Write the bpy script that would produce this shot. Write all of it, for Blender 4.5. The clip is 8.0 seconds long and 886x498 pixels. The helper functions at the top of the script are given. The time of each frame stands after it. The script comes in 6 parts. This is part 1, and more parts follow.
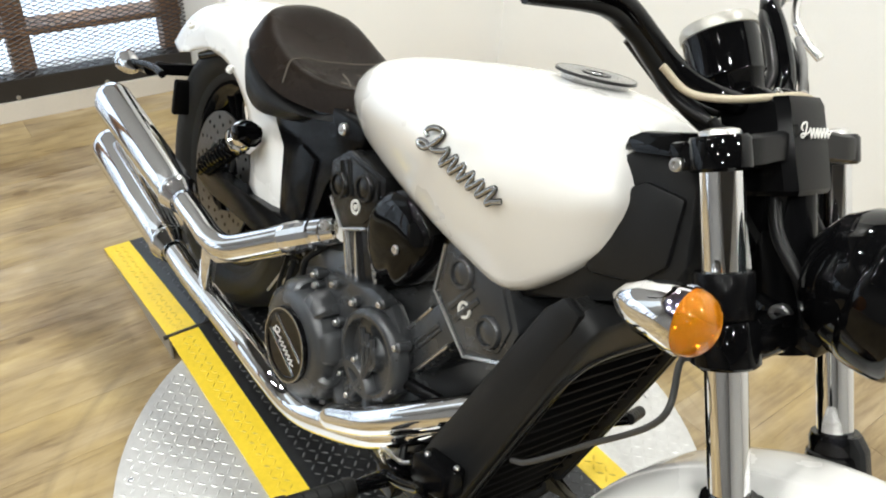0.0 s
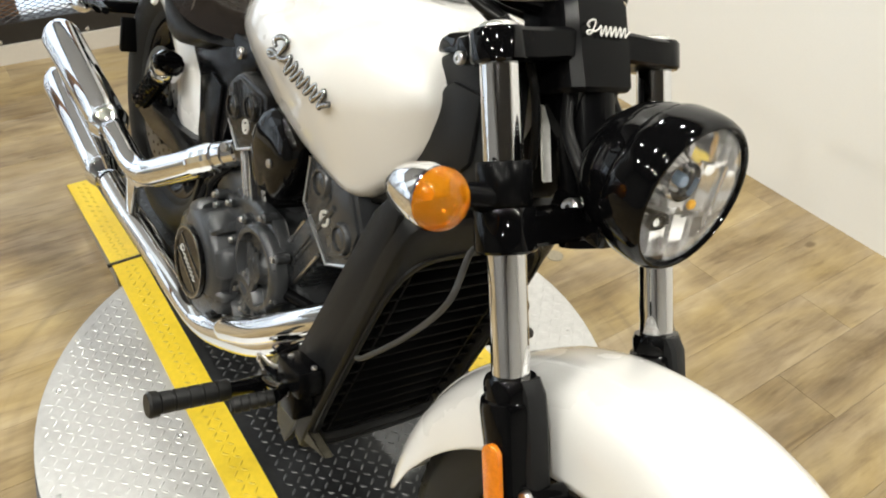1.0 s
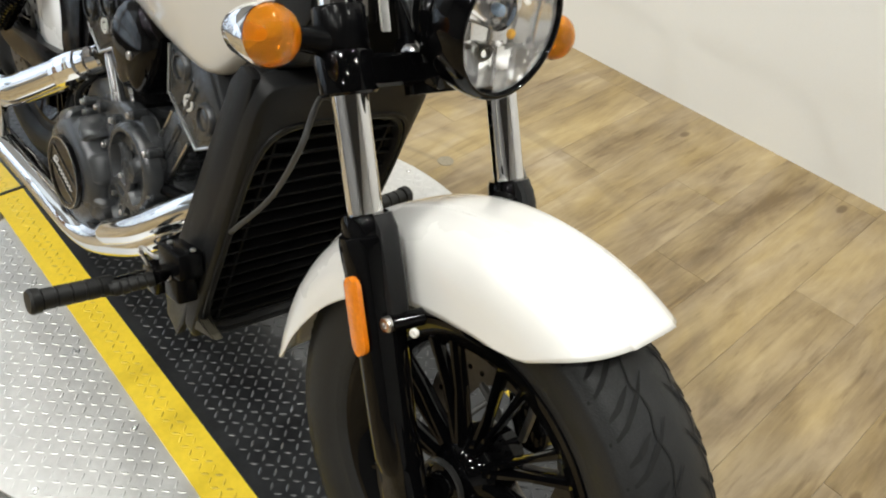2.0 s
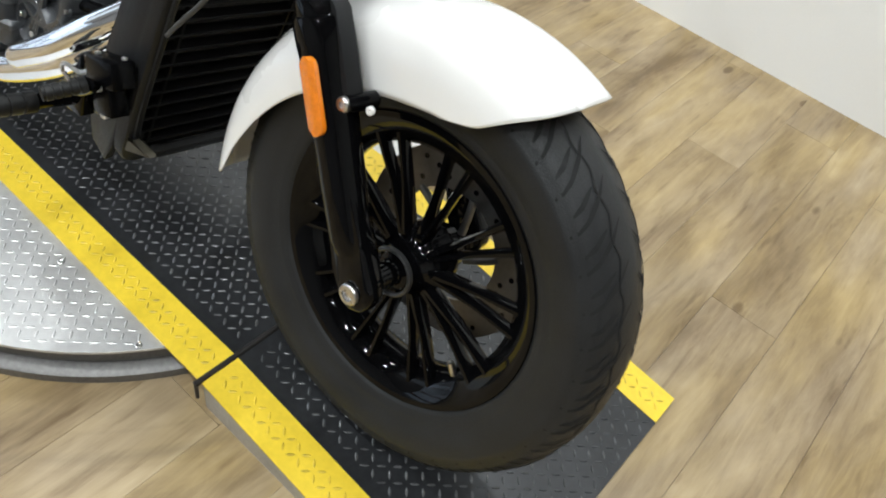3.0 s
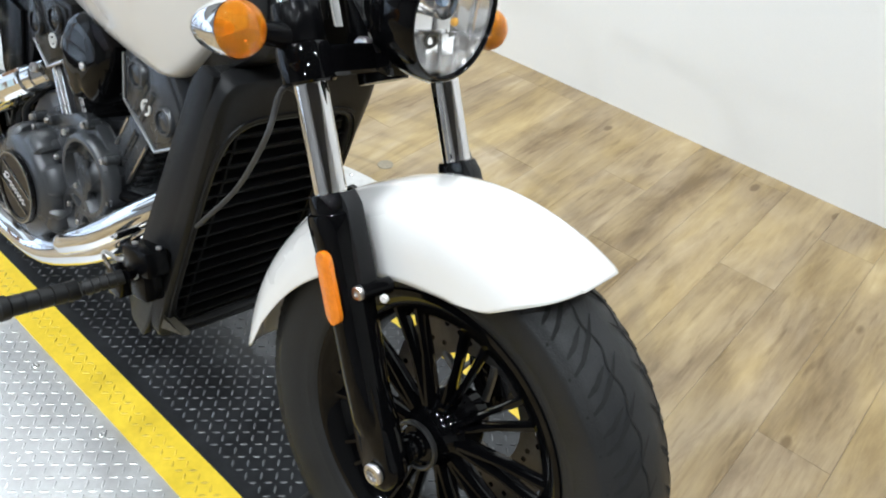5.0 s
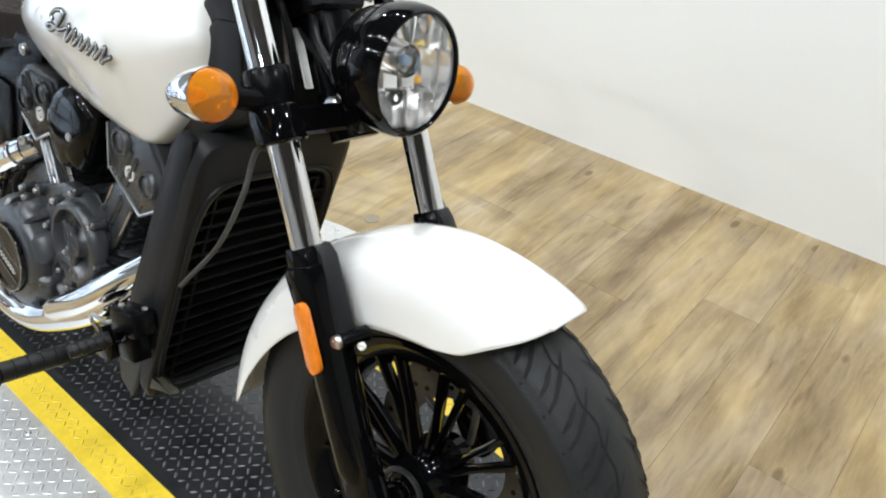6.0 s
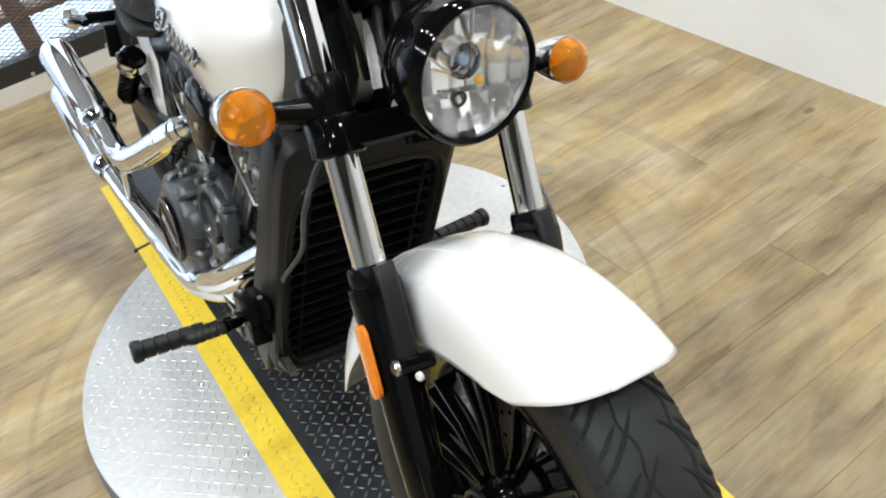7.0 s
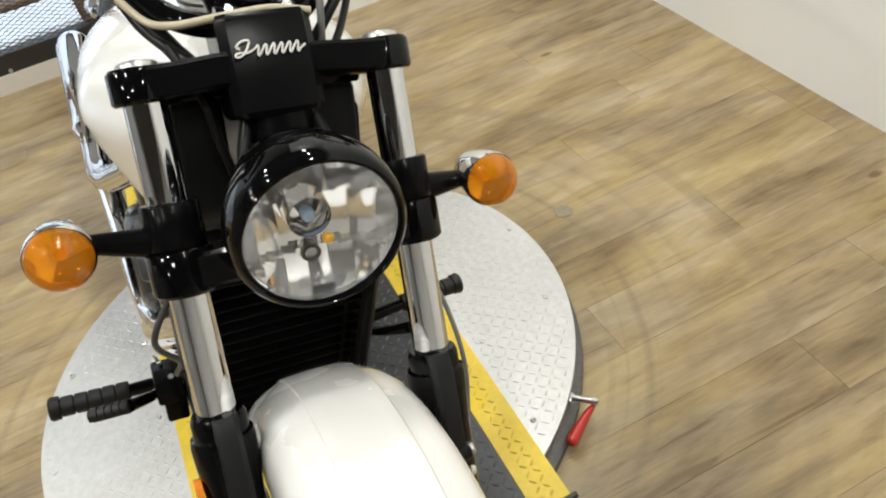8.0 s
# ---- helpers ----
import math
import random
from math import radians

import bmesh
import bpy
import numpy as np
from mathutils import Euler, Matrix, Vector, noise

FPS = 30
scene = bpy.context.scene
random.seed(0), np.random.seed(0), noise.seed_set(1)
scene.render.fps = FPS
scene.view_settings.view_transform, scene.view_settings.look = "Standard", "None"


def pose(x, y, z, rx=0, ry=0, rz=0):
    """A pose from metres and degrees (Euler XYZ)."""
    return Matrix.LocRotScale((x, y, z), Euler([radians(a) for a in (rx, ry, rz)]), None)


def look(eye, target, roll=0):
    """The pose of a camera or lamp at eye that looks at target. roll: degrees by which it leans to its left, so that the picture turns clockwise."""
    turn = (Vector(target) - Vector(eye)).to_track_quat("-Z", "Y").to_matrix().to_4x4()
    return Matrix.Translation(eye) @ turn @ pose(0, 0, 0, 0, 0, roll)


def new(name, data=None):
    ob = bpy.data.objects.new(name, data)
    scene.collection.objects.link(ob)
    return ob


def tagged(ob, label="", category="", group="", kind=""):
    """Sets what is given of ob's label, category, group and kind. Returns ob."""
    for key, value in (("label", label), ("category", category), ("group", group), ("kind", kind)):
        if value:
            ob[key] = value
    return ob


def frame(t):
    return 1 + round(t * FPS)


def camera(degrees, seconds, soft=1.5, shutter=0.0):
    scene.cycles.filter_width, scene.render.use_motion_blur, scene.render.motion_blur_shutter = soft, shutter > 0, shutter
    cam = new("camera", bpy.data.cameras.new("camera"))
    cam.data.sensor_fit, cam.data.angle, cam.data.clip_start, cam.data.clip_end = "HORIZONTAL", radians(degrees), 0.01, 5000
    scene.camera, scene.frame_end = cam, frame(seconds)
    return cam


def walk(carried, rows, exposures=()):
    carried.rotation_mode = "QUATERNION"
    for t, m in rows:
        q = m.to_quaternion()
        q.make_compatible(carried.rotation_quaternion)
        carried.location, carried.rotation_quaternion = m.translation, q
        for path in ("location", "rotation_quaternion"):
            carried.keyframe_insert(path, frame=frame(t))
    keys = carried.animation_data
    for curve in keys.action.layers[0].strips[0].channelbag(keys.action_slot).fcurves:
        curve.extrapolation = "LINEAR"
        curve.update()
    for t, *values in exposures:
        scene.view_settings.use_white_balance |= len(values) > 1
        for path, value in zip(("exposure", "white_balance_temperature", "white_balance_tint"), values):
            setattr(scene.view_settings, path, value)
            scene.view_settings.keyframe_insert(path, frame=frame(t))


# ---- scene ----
cam = camera(61.2, 8.0, soft=2.0)
PATH = [
    (0, (0.01, -0.523, 1.234), (-1.256, 0.508, 0.079), 4.5),
    (0.3, (0.071, -0.493, 1.227), (-1.214, 0.457, 0.025), 3.9),
    (0.5, (0.106, -0.451, 1.219), (-1.179, 0.497, 0.015), 3.7),
    (0.8, (0.174, -0.402, 1.214), (-1.076, 0.575, -0.003), 4.4),
    (1, (0.217, -0.372, 1.207), (-1.055, 0.565, -0.02), 3.7),
    (1.3, (0.275, -0.322, 1.188), (-1.03, 0.529, -0.067), 3.9),
    (1.5, (0.304, -0.301, 1.173), (-0.993, 0.573, -0.073), 4.7),
    (1.8, (0.337, -0.326, 1.164), (-0.89, 0.636, -0.089), 4.8),
    (2, (0.359, -0.379, 1.153), (-0.719, 0.671, -0.164), 4.0),
    (2.2, (0.381, -0.434, 1.128), (-0.584, 0.707, -0.201), 4.7),
    (3.3, (0.414, -0.531, 1.073), (-0.309, 0.606, -0.405), 13.3),
    (3.5, (0.408, -0.526, 1.091), (-0.395, 0.639, -0.322), 12.8),
    (4, (0.412, -0.499, 1.106), (-0.38, 0.675, -0.307), 12.0),
    (4.3, (0.414, -0.476, 1.12), (-0.372, 0.706, -0.288), 10.0),
    (4.5, (0.421, -0.471, 1.123), (-0.407, 0.727, -0.248), 9.1),
    (4.8, (0.406, -0.467, 1.149), (-0.507, 0.714, -0.182), 5.3),
    (5, (0.405, -0.47, 1.159), (-0.573, 0.726, -0.112), 4.3),
    (5.2, (0.408, -0.474, 1.162), (-0.616, 0.735, -0.058), 3.2),
    (6.3, (0.454, -0.468, 1.176), (-0.596, 0.785, 0.025), 0.6),
    (6.5, (0.454, -0.448, 1.171), (-0.626, 0.627, -0.125), -5.0),
    (6.7, (0.457, -0.364, 1.177), (-0.747, 0.591, -0.102), -9.9),
    (6.9, (0.463, -0.259, 1.192), (-0.852, 0.497, -0.11), -11.5),
    (7, (0.47, -0.207, 1.201), (-0.89, 0.467, -0.102), -12.7),
    (7.2, (0.488, -0.119, 1.229), (-0.89, 0.479, -0.091), -13.7),
    (7.5, (0.497, -0.046, 1.255), (-0.931, 0.507, -0.031), -14.4),
    (7.7, (0.469, 0.006, 1.253), (-0.967, 0.505, -0.046), -18.0),
    (8, (0.387, 0.127, 1.235), (-1.03, 0.544, -0.114), -13.4),
]
EXPOSURES = [(0.0, -0.02, 6250, 5), (1.0, -0.15, 6600, 5), (2.0, -0.28, 6380, 5), (3.5, -0.05, 5700, 5), (4.5, 0.0, 5600, 5), (5.0, 0.0, 5650, 5), (6.5, -0.05, 5850, 5), (7.5, -0.17, 6050, 5), (8.0, -0.40, 6400, 5)]
walk(cam, [(t, look(eye, target, roll)) for t, eye, target, roll in PATH], EXPOSURES)

# ---- world and light ----
FLOOR = -0.072
world = bpy.data.worlds.new("world")
scene.world = world
world.use_nodes = True
wn = world.node_tree
sky = wn.nodes.new("ShaderNodeTexSky")
sky.sky_type, sky.sun_disc = "NISHITA", False
sky.sun_elevation, sky.sun_rotation = radians(40), radians(250)
wn.links.new(sky.outputs[0], wn.nodes["Background"].inputs[0])
wn.nodes["Background"].inputs[1].default_value = 0.12


# ---- materials ----
def material(name, color, rough=0.5, metal=0.0, coat=0.0, vary=0.12, scale=9.0, fine=140.0, bump=0.0, rough_vary=0.12, bump_scale=None, spread=0.0, coat_rough=0.03, spec=0.5):
    """A surface with two scales of variation in colour, gloss and relief. spread: how far alike pieces differ in brightness."""
    m = bpy.data.materials.new(name)
    m.use_nodes = True
    t = m.node_tree
    b = t.nodes["Principled BSDF"]
    co = t.nodes.new("ShaderNodeTexCoord")
    big = t.nodes.new("ShaderNodeTexNoise")
    big.inputs["Scale"].default_value, big.inputs["Detail"].default_value = scale, 5
    small = t.nodes.new("ShaderNodeTexNoise")
    small.inputs["Scale"].default_value, small.inputs["Detail"].default_value = fine, 3
    for n in (big, small):
        t.links.new(co.outputs["Object"], n.inputs["Vector"])
    mix = t.nodes.new("ShaderNodeMath")
    mix.operation = "ADD"
    t.links.new(big.outputs[0], mix.inputs[0])
    t.links.new(small.outputs[0], mix.inputs[1])
    ramp = t.nodes.new("ShaderNodeMapRange")
    ramp.inputs["From Min"].default_value, ramp.inputs["From Max"].default_value = 0.6, 1.4
    ramp.inputs["To Min"].default_value, ramp.inputs["To Max"].default_value = 1 - vary, 1 + vary
    t.links.new(mix.outputs[0], ramp.inputs["Value"])
    value = ramp.outputs[0]
    if spread:
        info = t.nodes.new("ShaderNodeObjectInfo")
        r2 = t.nodes.new("ShaderNodeMapRange")
        r2.inputs["To Min"].default_value, r2.inputs["To Max"].default_value = 1 - spread, 1 + spread
        t.links.new(info.outputs["Random"], r2.inputs["Value"])
        mul = t.nodes.new("ShaderNodeMath")
        mul.operation = "MULTIPLY"
        t.links.new(value, mul.inputs[0])
        t.links.new(r2.outputs[0], mul.inputs[1])
        value = mul.outputs[0]
    tint = t.nodes.new("ShaderNodeVectorMath")
    tint.operation = "SCALE"
    tint.inputs[0].default_value = color
    t.links.new(value, tint.inputs["Scale"])
    t.links.new(tint.outputs[0], b.inputs["Base Color"])
    rr = t.nodes.new("ShaderNodeMapRange")
    rr.inputs["From Min"].default_value, rr.inputs["From Max"].default_value = 0.3, 0.7
    rr.inputs["To Min"].default_value, rr.inputs["To Max"].default_value = max(0.0, rough * (1 - rough_vary)), min(1.0, rough * (1 + rough_vary))
    t.links.new(big.outputs[0], rr.inputs["Value"])
    t.links.new(rr.outputs[0], b.inputs["Roughness"])
    b.inputs["Metallic"].default_value = metal
    b.inputs["Specular IOR Level"].default_value = spec
    b.inputs["Coat Weight"].default_value = coat
    b.inputs["Coat Roughness"].default_value = coat_rough
    if bump:
        bp = t.nodes.new("ShaderNodeBump")
        bp.inputs["Strength"].default_value, bp.inputs["Distance"].default_value = bump, 0.002
        src = small
        if bump_scale:
            src = t.nodes.new("ShaderNodeTexVoronoi")
            src.inputs["Scale"].default_value = bump_scale
            t.links.new(co.outputs["Object"], src.inputs["Vector"])
        t.links.new(src.outputs[0], bp.inputs["Height"])
        t.links.new(bp.outputs[0], b.inputs["Normal"])
    return m


def clear(name, color, rough=0.0, ior=1.45, weight=1.0):
    """Glass or clear plastic; weight: how much light passes through it."""
    m = bpy.data.materials.new(name)
    m.use_nodes = True
    b = m.node_tree.nodes["Principled BSDF"]
    b.inputs["Base Color"].default_value = (*color, 1)
    b.inputs["Roughness"].default_value, b.inputs["IOR"].default_value = rough, ior
    b.inputs["Transmission Weight"].default_value = weight
    return m


def glow(name, color, strength):
    m = bpy.data.materials.new(name)
    m.use_nodes = True
    b = m.node_tree.nodes["Principled BSDF"]
    b.inputs["Base Color"].default_value = (*color, 1)
    b.inputs["Emission Color"].default_value = (*color, 1)
    b.inputs["Emission Strength"].default_value = strength
    return m


PEARL = material("pearl_white_paint", (0.79, 0.775, 0.75), 0.28, coat=1.0, vary=0.02, scale=4, fine=900)
GLOSS = material("gloss_black_paint", (0.0022, 0.0022, 0.0025), 0.05, coat=0.05, vary=0.2, spec=0.17)
SATIN = material("satin_black_casting", (0.0032, 0.0032, 0.0036), 0.20, vary=0.25, bump=0.05, fine=700, spec=0.09, rough_vary=0.3)
MATTE = material("matte_black_plastic", (0.004, 0.004, 0.0043), 0.42, vary=0.2, bump=0.15, fine=900, spec=0.10)
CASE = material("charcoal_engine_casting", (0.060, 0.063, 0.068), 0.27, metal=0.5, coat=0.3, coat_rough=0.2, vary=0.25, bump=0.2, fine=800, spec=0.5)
# much the same casting, made darker for the rear cylinder
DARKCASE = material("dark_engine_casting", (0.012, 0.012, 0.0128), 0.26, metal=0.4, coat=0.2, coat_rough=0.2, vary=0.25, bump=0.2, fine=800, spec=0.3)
CHROME = material("chrome", (0.80, 0.80, 0.81), 0.045, metal=1.0, vary=0.03, rough_vary=0.3)
STEEL = material("machined_steel", (0.62, 0.61, 0.60), 0.28, metal=1.0, vary=0.12)
DISCM = material("brake_disc_steel", (0.20, 0.195, 0.19), 0.42, metal=1.0, vary=0.15)
RUBBER = material("tyre_rubber", (0.0185, 0.019, 0.0195), 0.46, vary=0.35, scale=14, bump=0.25, fine=500, spec=0.24)
GRIP = material("peg_rubber", (0.008, 0.008, 0.008), 0.5, vary=0.2, bump=0.15, spec=0.35)
LEATHER = material("brown_black_leather", (0.0100, 0.0066, 0.0046), 0.27, vary=0.45, scale=6, bump=0.2, bump_scale=520, spec=0.09)
VINYL = material("seat_side_vinyl", (0.005, 0.005, 0.0052), 0.40, vary=0.2, bump=0.2, bump_scale=420, spec=0.2)
THREAD = material("tan_stitching", (0.075, 0.062, 0.048), 0.8)
AMBER = clear("amber_lens_plastic", (1.0, 0.37, 0.014), 0.05, 1.45, 0.74)
def ribbed_lens(m, scale, strength):
    """Adds the small moulded prisms of a lamp lens."""
    t = m.node_tree
    co, cell, bp = t.nodes.new("ShaderNodeTexCoord"), t.nodes.new("ShaderNodeTexVoronoi"), t.nodes.new("ShaderNodeBump")
    cell.inputs["Scale"].default_value, cell.inputs["Randomness"].default_value = scale, 0.25
    bp.inputs["Strength"].default_value, bp.inputs["Distance"].default_value = strength, 0.002
    t.links.new(co.outputs["Object"], cell.inputs["Vector"])
    t.links.new(cell.outputs["Distance"], bp.inputs["Height"])
    t.links.new(bp.outputs[0], t.nodes["Principled BSDF"].inputs["Normal"])


ribbed_lens(AMBER, 150, 0.10)
REFLEX = material("amber_reflector", (0.72, 0.20, 0.004), 0.16, coat=0.8, vary=0.2, bump=0.25, bump_scale=420)
CLEARM = clear("clear_lens", (1, 1, 1))
SMOKED = clear("clear_signal_lens", (0.95, 0.95, 0.95), 0.08)
MIRROR = material("headlight_reflector", (0.97, 0.97, 0.975), 0.10, metal=0.84, vary=0.02)
BLUEG = material("blue_bulb_glass", (0.30, 0.40, 0.55), 0.1, coat=1.0)
BULB = material("bulb_amber_tip", (0.85, 0.45, 0.05), 0.3)
GREYP = material("grey_emblem_metal", (0.45, 0.45, 0.45), 0.25, metal=1.0)
DARKM = material("dark_emblem_edge", (0.05, 0.05, 0.05), 0.3, metal=0.6)
SILVER = material("silver_print", (0.62, 0.61, 0.58), 0.4)
DIALRIM = material("brushed_dial_rim", (0.40, 0.385, 0.35), 0.32, metal=0.4, vary=0.15)
SHROUD = material("grained_black_plastic", (0.0115, 0.0117, 0.0123), 0.38, vary=0.25, bump=0.2, fine=900, spec=0.20)
HOSE = material("black_hose", (0.006, 0.006, 0.0062), 0.3, spec=0.2)
TANHOSE = material("tan_cable_sleeve", (0.42, 0.36, 0.26), 0.5)
ALU = material("aluminium_tread_plate", (0.60, 0.595, 0.585), 0.42, metal=0.62, vary=0.13, scale=5, fine=60, bump=0.1)
YELLOW = material("yellow_safety_paint", (0.83, 0.60, 0.035), 0.38, vary=0.10, scale=12, fine=90, bump=0.1)
BLACKP = material("black_tread_plate", (0.022, 0.023, 0.025), 0.33, metal=0.2, vary=0.4, scale=11, fine=90, bump=0.1, spec=0.5)
# Worn track lozenges in pairs: a lit and a shaded colour by direction.
WORN_LIT = material("worn_black_tread_lit", (0.125, 0.128, 0.132), 0.34, metal=0.55, vary=0.5, scale=9, fine=120)
WORN_SHADED = material("worn_black_tread_shaded", (0.075, 0.077, 0.08), 0.32, metal=0.4, vary=0.5, scale=9, fine=120)
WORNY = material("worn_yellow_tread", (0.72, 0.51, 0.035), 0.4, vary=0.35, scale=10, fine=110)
GRIMY_SHADED = material("grimy_shaded_yellow_tread", (0.62, 0.44, 0.035), 0.5, vary=0.4, scale=7, fine=90)
RIMM = material("turntable_rim_steel", (0.16, 0.155, 0.15), 0.45, metal=0.6, vary=0.3)
SIDEM = material("galvanised_side", (0.45, 0.44, 0.42), 0.45, metal=0.6, vary=0.25)
WALLP = material("white_wall_paint", (0.87, 0.87, 0.86), 0.55, vary=0.02, scale=1.5, bump=0.08, fine=260)
CEILM = material("ceiling_paint", (0.055, 0.055, 0.058), 0.8, vary=0.05)
EASTW = material("unseen_pale_grey_wall", (0.62, 0.62, 0.61), 0.6, vary=0.05, scale=1.5)
GRILL = material("grille_slat_black", (0.0045, 0.0045, 0.0048), 0.42, vary=0.2, spec=0.10)
MUDDY = material("dusty_black_plastic", (0.060, 0.054, 0.040), 0.5, vary=0.4, scale=18, spec=0.2)
DUSTHOSE = material("dusty_black_hose", (0.040, 0.039, 0.038), 0.5)
GREYHOSE = material("grey_hose", (0.16, 0.155, 0.15), 0.45)
GREYW = material("unseen_grey_wall", (0.21, 0.21, 0.212), 0.6, vary=0.06, scale=1.5)
BASEM = material("beige_sill_board", (0.62, 0.58, 0.52), 0.5, vary=0.04)
PAINTB = material("black_rail_paint", (0.020, 0.018, 0.017), 0.4, vary=0.25)
MESHM = material("expanded_steel", (0.06, 0.06, 0.065), 0.4, metal=0.5)
OAK = material("brown_stained_post", (0.26, 0.14, 0.07), 0.5, vary=0.25, scale=6)
REDP = material("red_plastic_grip", (0.55, 0.03, 0.02), 0.35)
OUTDOOR = glow("daylight_backdrop", (0.80, 0.88, 1.0), 1.6)


def plank_material():
    """Worn limed-oak vinyl planks: long streaks along y, blotches, and a tone of its own for each plank."""
    m = bpy.data.materials.new("limed_oak_planks")
    m.use_nodes = True
    t = m.node_tree
    b = t.nodes["Principled BSDF"]
    co, info = t.nodes.new("ShaderNodeTexCoord"), t.nodes.new("ShaderNodeObjectInfo")
    shift = t.nodes.new("ShaderNodeVectorMath")
    shift.operation = "MULTIPLY_ADD"
    shift.inputs[1].default_value = (17.0, 31.0, 3.0)
    rnd = t.nodes.new("ShaderNodeCombineXYZ")
    for i in range(3):
        t.links.new(info.outputs["Random"], rnd.inputs[i])
    t.links.new(rnd.outputs[0], shift.inputs[0])
    t.links.new(co.outputs["Object"], shift.inputs[2])

    def noise_at(sx, sy, detail, rough=0.6, warp=0.0):
        mp = t.nodes.new("ShaderNodeMapping")
        mp.inputs["Scale"].default_value = (sx, sy, 1)
        t.links.new(shift.outputs[0], mp.inputs["Vector"])
        n = t.nodes.new("ShaderNodeTexNoise")
        n.inputs["Scale"].default_value, n.inputs["Detail"].default_value = 1.0, detail
        n.inputs["Roughness"].default_value, n.inputs["Distortion"].default_value = rough, warp
        t.links.new(mp.outputs[0], n.inputs["Vector"])
        return n.outputs[0]

    streak, blotch, fine = noise_at(28, 3.2, 8, 0.66, 0.9), noise_at(9, 2.4, 6, 0.62, 1.1), noise_at(150, 10, 3)
    ramp = t.nodes.new("ShaderNodeValToRGB")
    ramp.color_ramp.elements[0].position, ramp.color_ramp.elements[0].color = 0.29, (0.150, 0.104, 0.050, 1)
    ramp.color_ramp.elements[1].position, ramp.color_ramp.elements[1].color = 0.70, (0.56, 0.480, 0.322, 1)
    mid = ramp.color_ramp.elements.new(0.5)
    mid.color = (0.375, 0.300, 0.174, 1)

    def blend(a, b2, f):
        n = t.nodes.new("ShaderNodeMix")
        n.inputs[0].default_value = f
        t.links.new(a, n.inputs[2])
        t.links.new(b2, n.inputs[3])
        return n.outputs[0]

    geo = t.nodes.new("ShaderNodeNewGeometry")

    def patch(sx, sy, detail, warp):
        """Noise that runs on across the joints."""
        mp = t.nodes.new("ShaderNodeMapping")
        mp.inputs["Scale"].default_value = (sx, sy, 1)
        t.links.new(geo.outputs["Position"], mp.inputs["Vector"])
        n = t.nodes.new("ShaderNodeTexNoise")
        n.inputs["Scale"].default_value, n.inputs["Detail"].default_value, n.inputs["Distortion"].default_value = 1.0, detail, warp
        t.links.new(mp.outputs[0], n.inputs["Vector"])
        return n.outputs[0]

    def ranged(src, a, b2, lo, hi):
        n = t.nodes.new("ShaderNodeMapRange")
        for k, val in zip(("From Min", "From Max", "To Min", "To Max"), (a, b2, lo, hi)):
            n.inputs[k].default_value = val
        t.links.new(src, n.inputs["Value"])
        return n.outputs[0]

    def math2(op, a, b2):
        n = t.nodes.new("ShaderNodeMath")
        n.operation = op
        t.links.new(a, n.inputs[0])
        t.links.new(b2, n.inputs[1])
        return n.outputs[0]

    cloud, smear = patch(3.2, 1.5, 4, 0.6), patch(20, 3.6, 6, 0.9)
    v = blend(blend(blend(streak, blotch, 0.52), smear, 0.20), patch(7, 3.4, 6, 1.3), 0.20)
    v = blend(v, fine, 0.08)
    strokes = patch(52, 6.5, 4, 0.5)
    v = math2("ADD", v, ranged(strokes, 0.57, 0.72, 0.0, -0.08))
    v = math2("ADD", v, ranged(cloud, 0.3, 0.7, -0.155, 0.075))
    v = math2("ADD", v, ranged(info.outputs["Random"], 0, 1, -0.03, 0.03))
    # small dark knots, drawn out along the grain
    kmap = t.nodes.new("ShaderNodeMapping")
    kmap.inputs["Scale"].default_value = (11, 5.5, 0.01)
    t.links.new(shift.outputs[0], kmap.inputs["Vector"])
    knot = t.nodes.new("ShaderNodeTexVoronoi")
    knot.inputs["Scale"].default_value = 1.0
    t.links.new(kmap.outputs[0], knot.inputs["Vector"])
    rare = t.nodes.new("ShaderNodeSeparateColor")
    t.links.new(knot.outputs["Color"], rare.inputs[0])
    v = math2("ADD", v, math2("MULTIPLY", ranged(knot.outputs["Distance"], 0.05, 0.16, -0.24, 0.0), ranged(rare.outputs[0], 0.70, 0.72, 0.0, 1.0)))
    t.links.new(v, ramp.inputs[0])
    # some stretches limed grey, others left honey yellow
    lime = t.nodes.new("ShaderNodeMix")
    lime.data_type = "RGBA"
    lime.blend_type = "MULTIPLY"
    lime.inputs[0].default_value = 1.0
    hue = t.nodes.new("ShaderNodeMix")
    hue.data_type = "RGBA"
    t.links.new(ranged(blend(noise_at(8, 2.2, 3, 0.5, 0.8), patch(5, 1.6, 3, 0.8), 0.5), 0.40, 0.60, 0.0, 1.0), hue.inputs[0])
    hue.inputs[6].default_value = (0.96, 0.925, 0.96, 1)
    hue.inputs[7].default_value = (0.99, 0.91, 0.71, 1)
    t.links.new(ramp.outputs[0], lime.inputs[6])
    t.links.new(hue.outputs[2], lime.inputs[7])
    # scuffed arcs left round the turntable
    off = t.nodes.new("ShaderNodeVectorMath")
    off.operation = "DISTANCE"
    off.inputs[1].default_value = (-0.80, 0.114, -0.072)
    t.links.new(geo.outputs["Position"], off.inputs[0])
    arcs = t.nodes.new("ShaderNodeTexNoise")
    arcs.noise_dimensions = "1D"
    arcs.inputs["Scale"].default_value, arcs.inputs["Detail"].default_value = 13.0, 3
    t.links.new(off.outputs["Value"], arcs.inputs["W"])
    near = ranged(off.outputs["Value"], 0.75, 1.25, 1.0, 0.0)
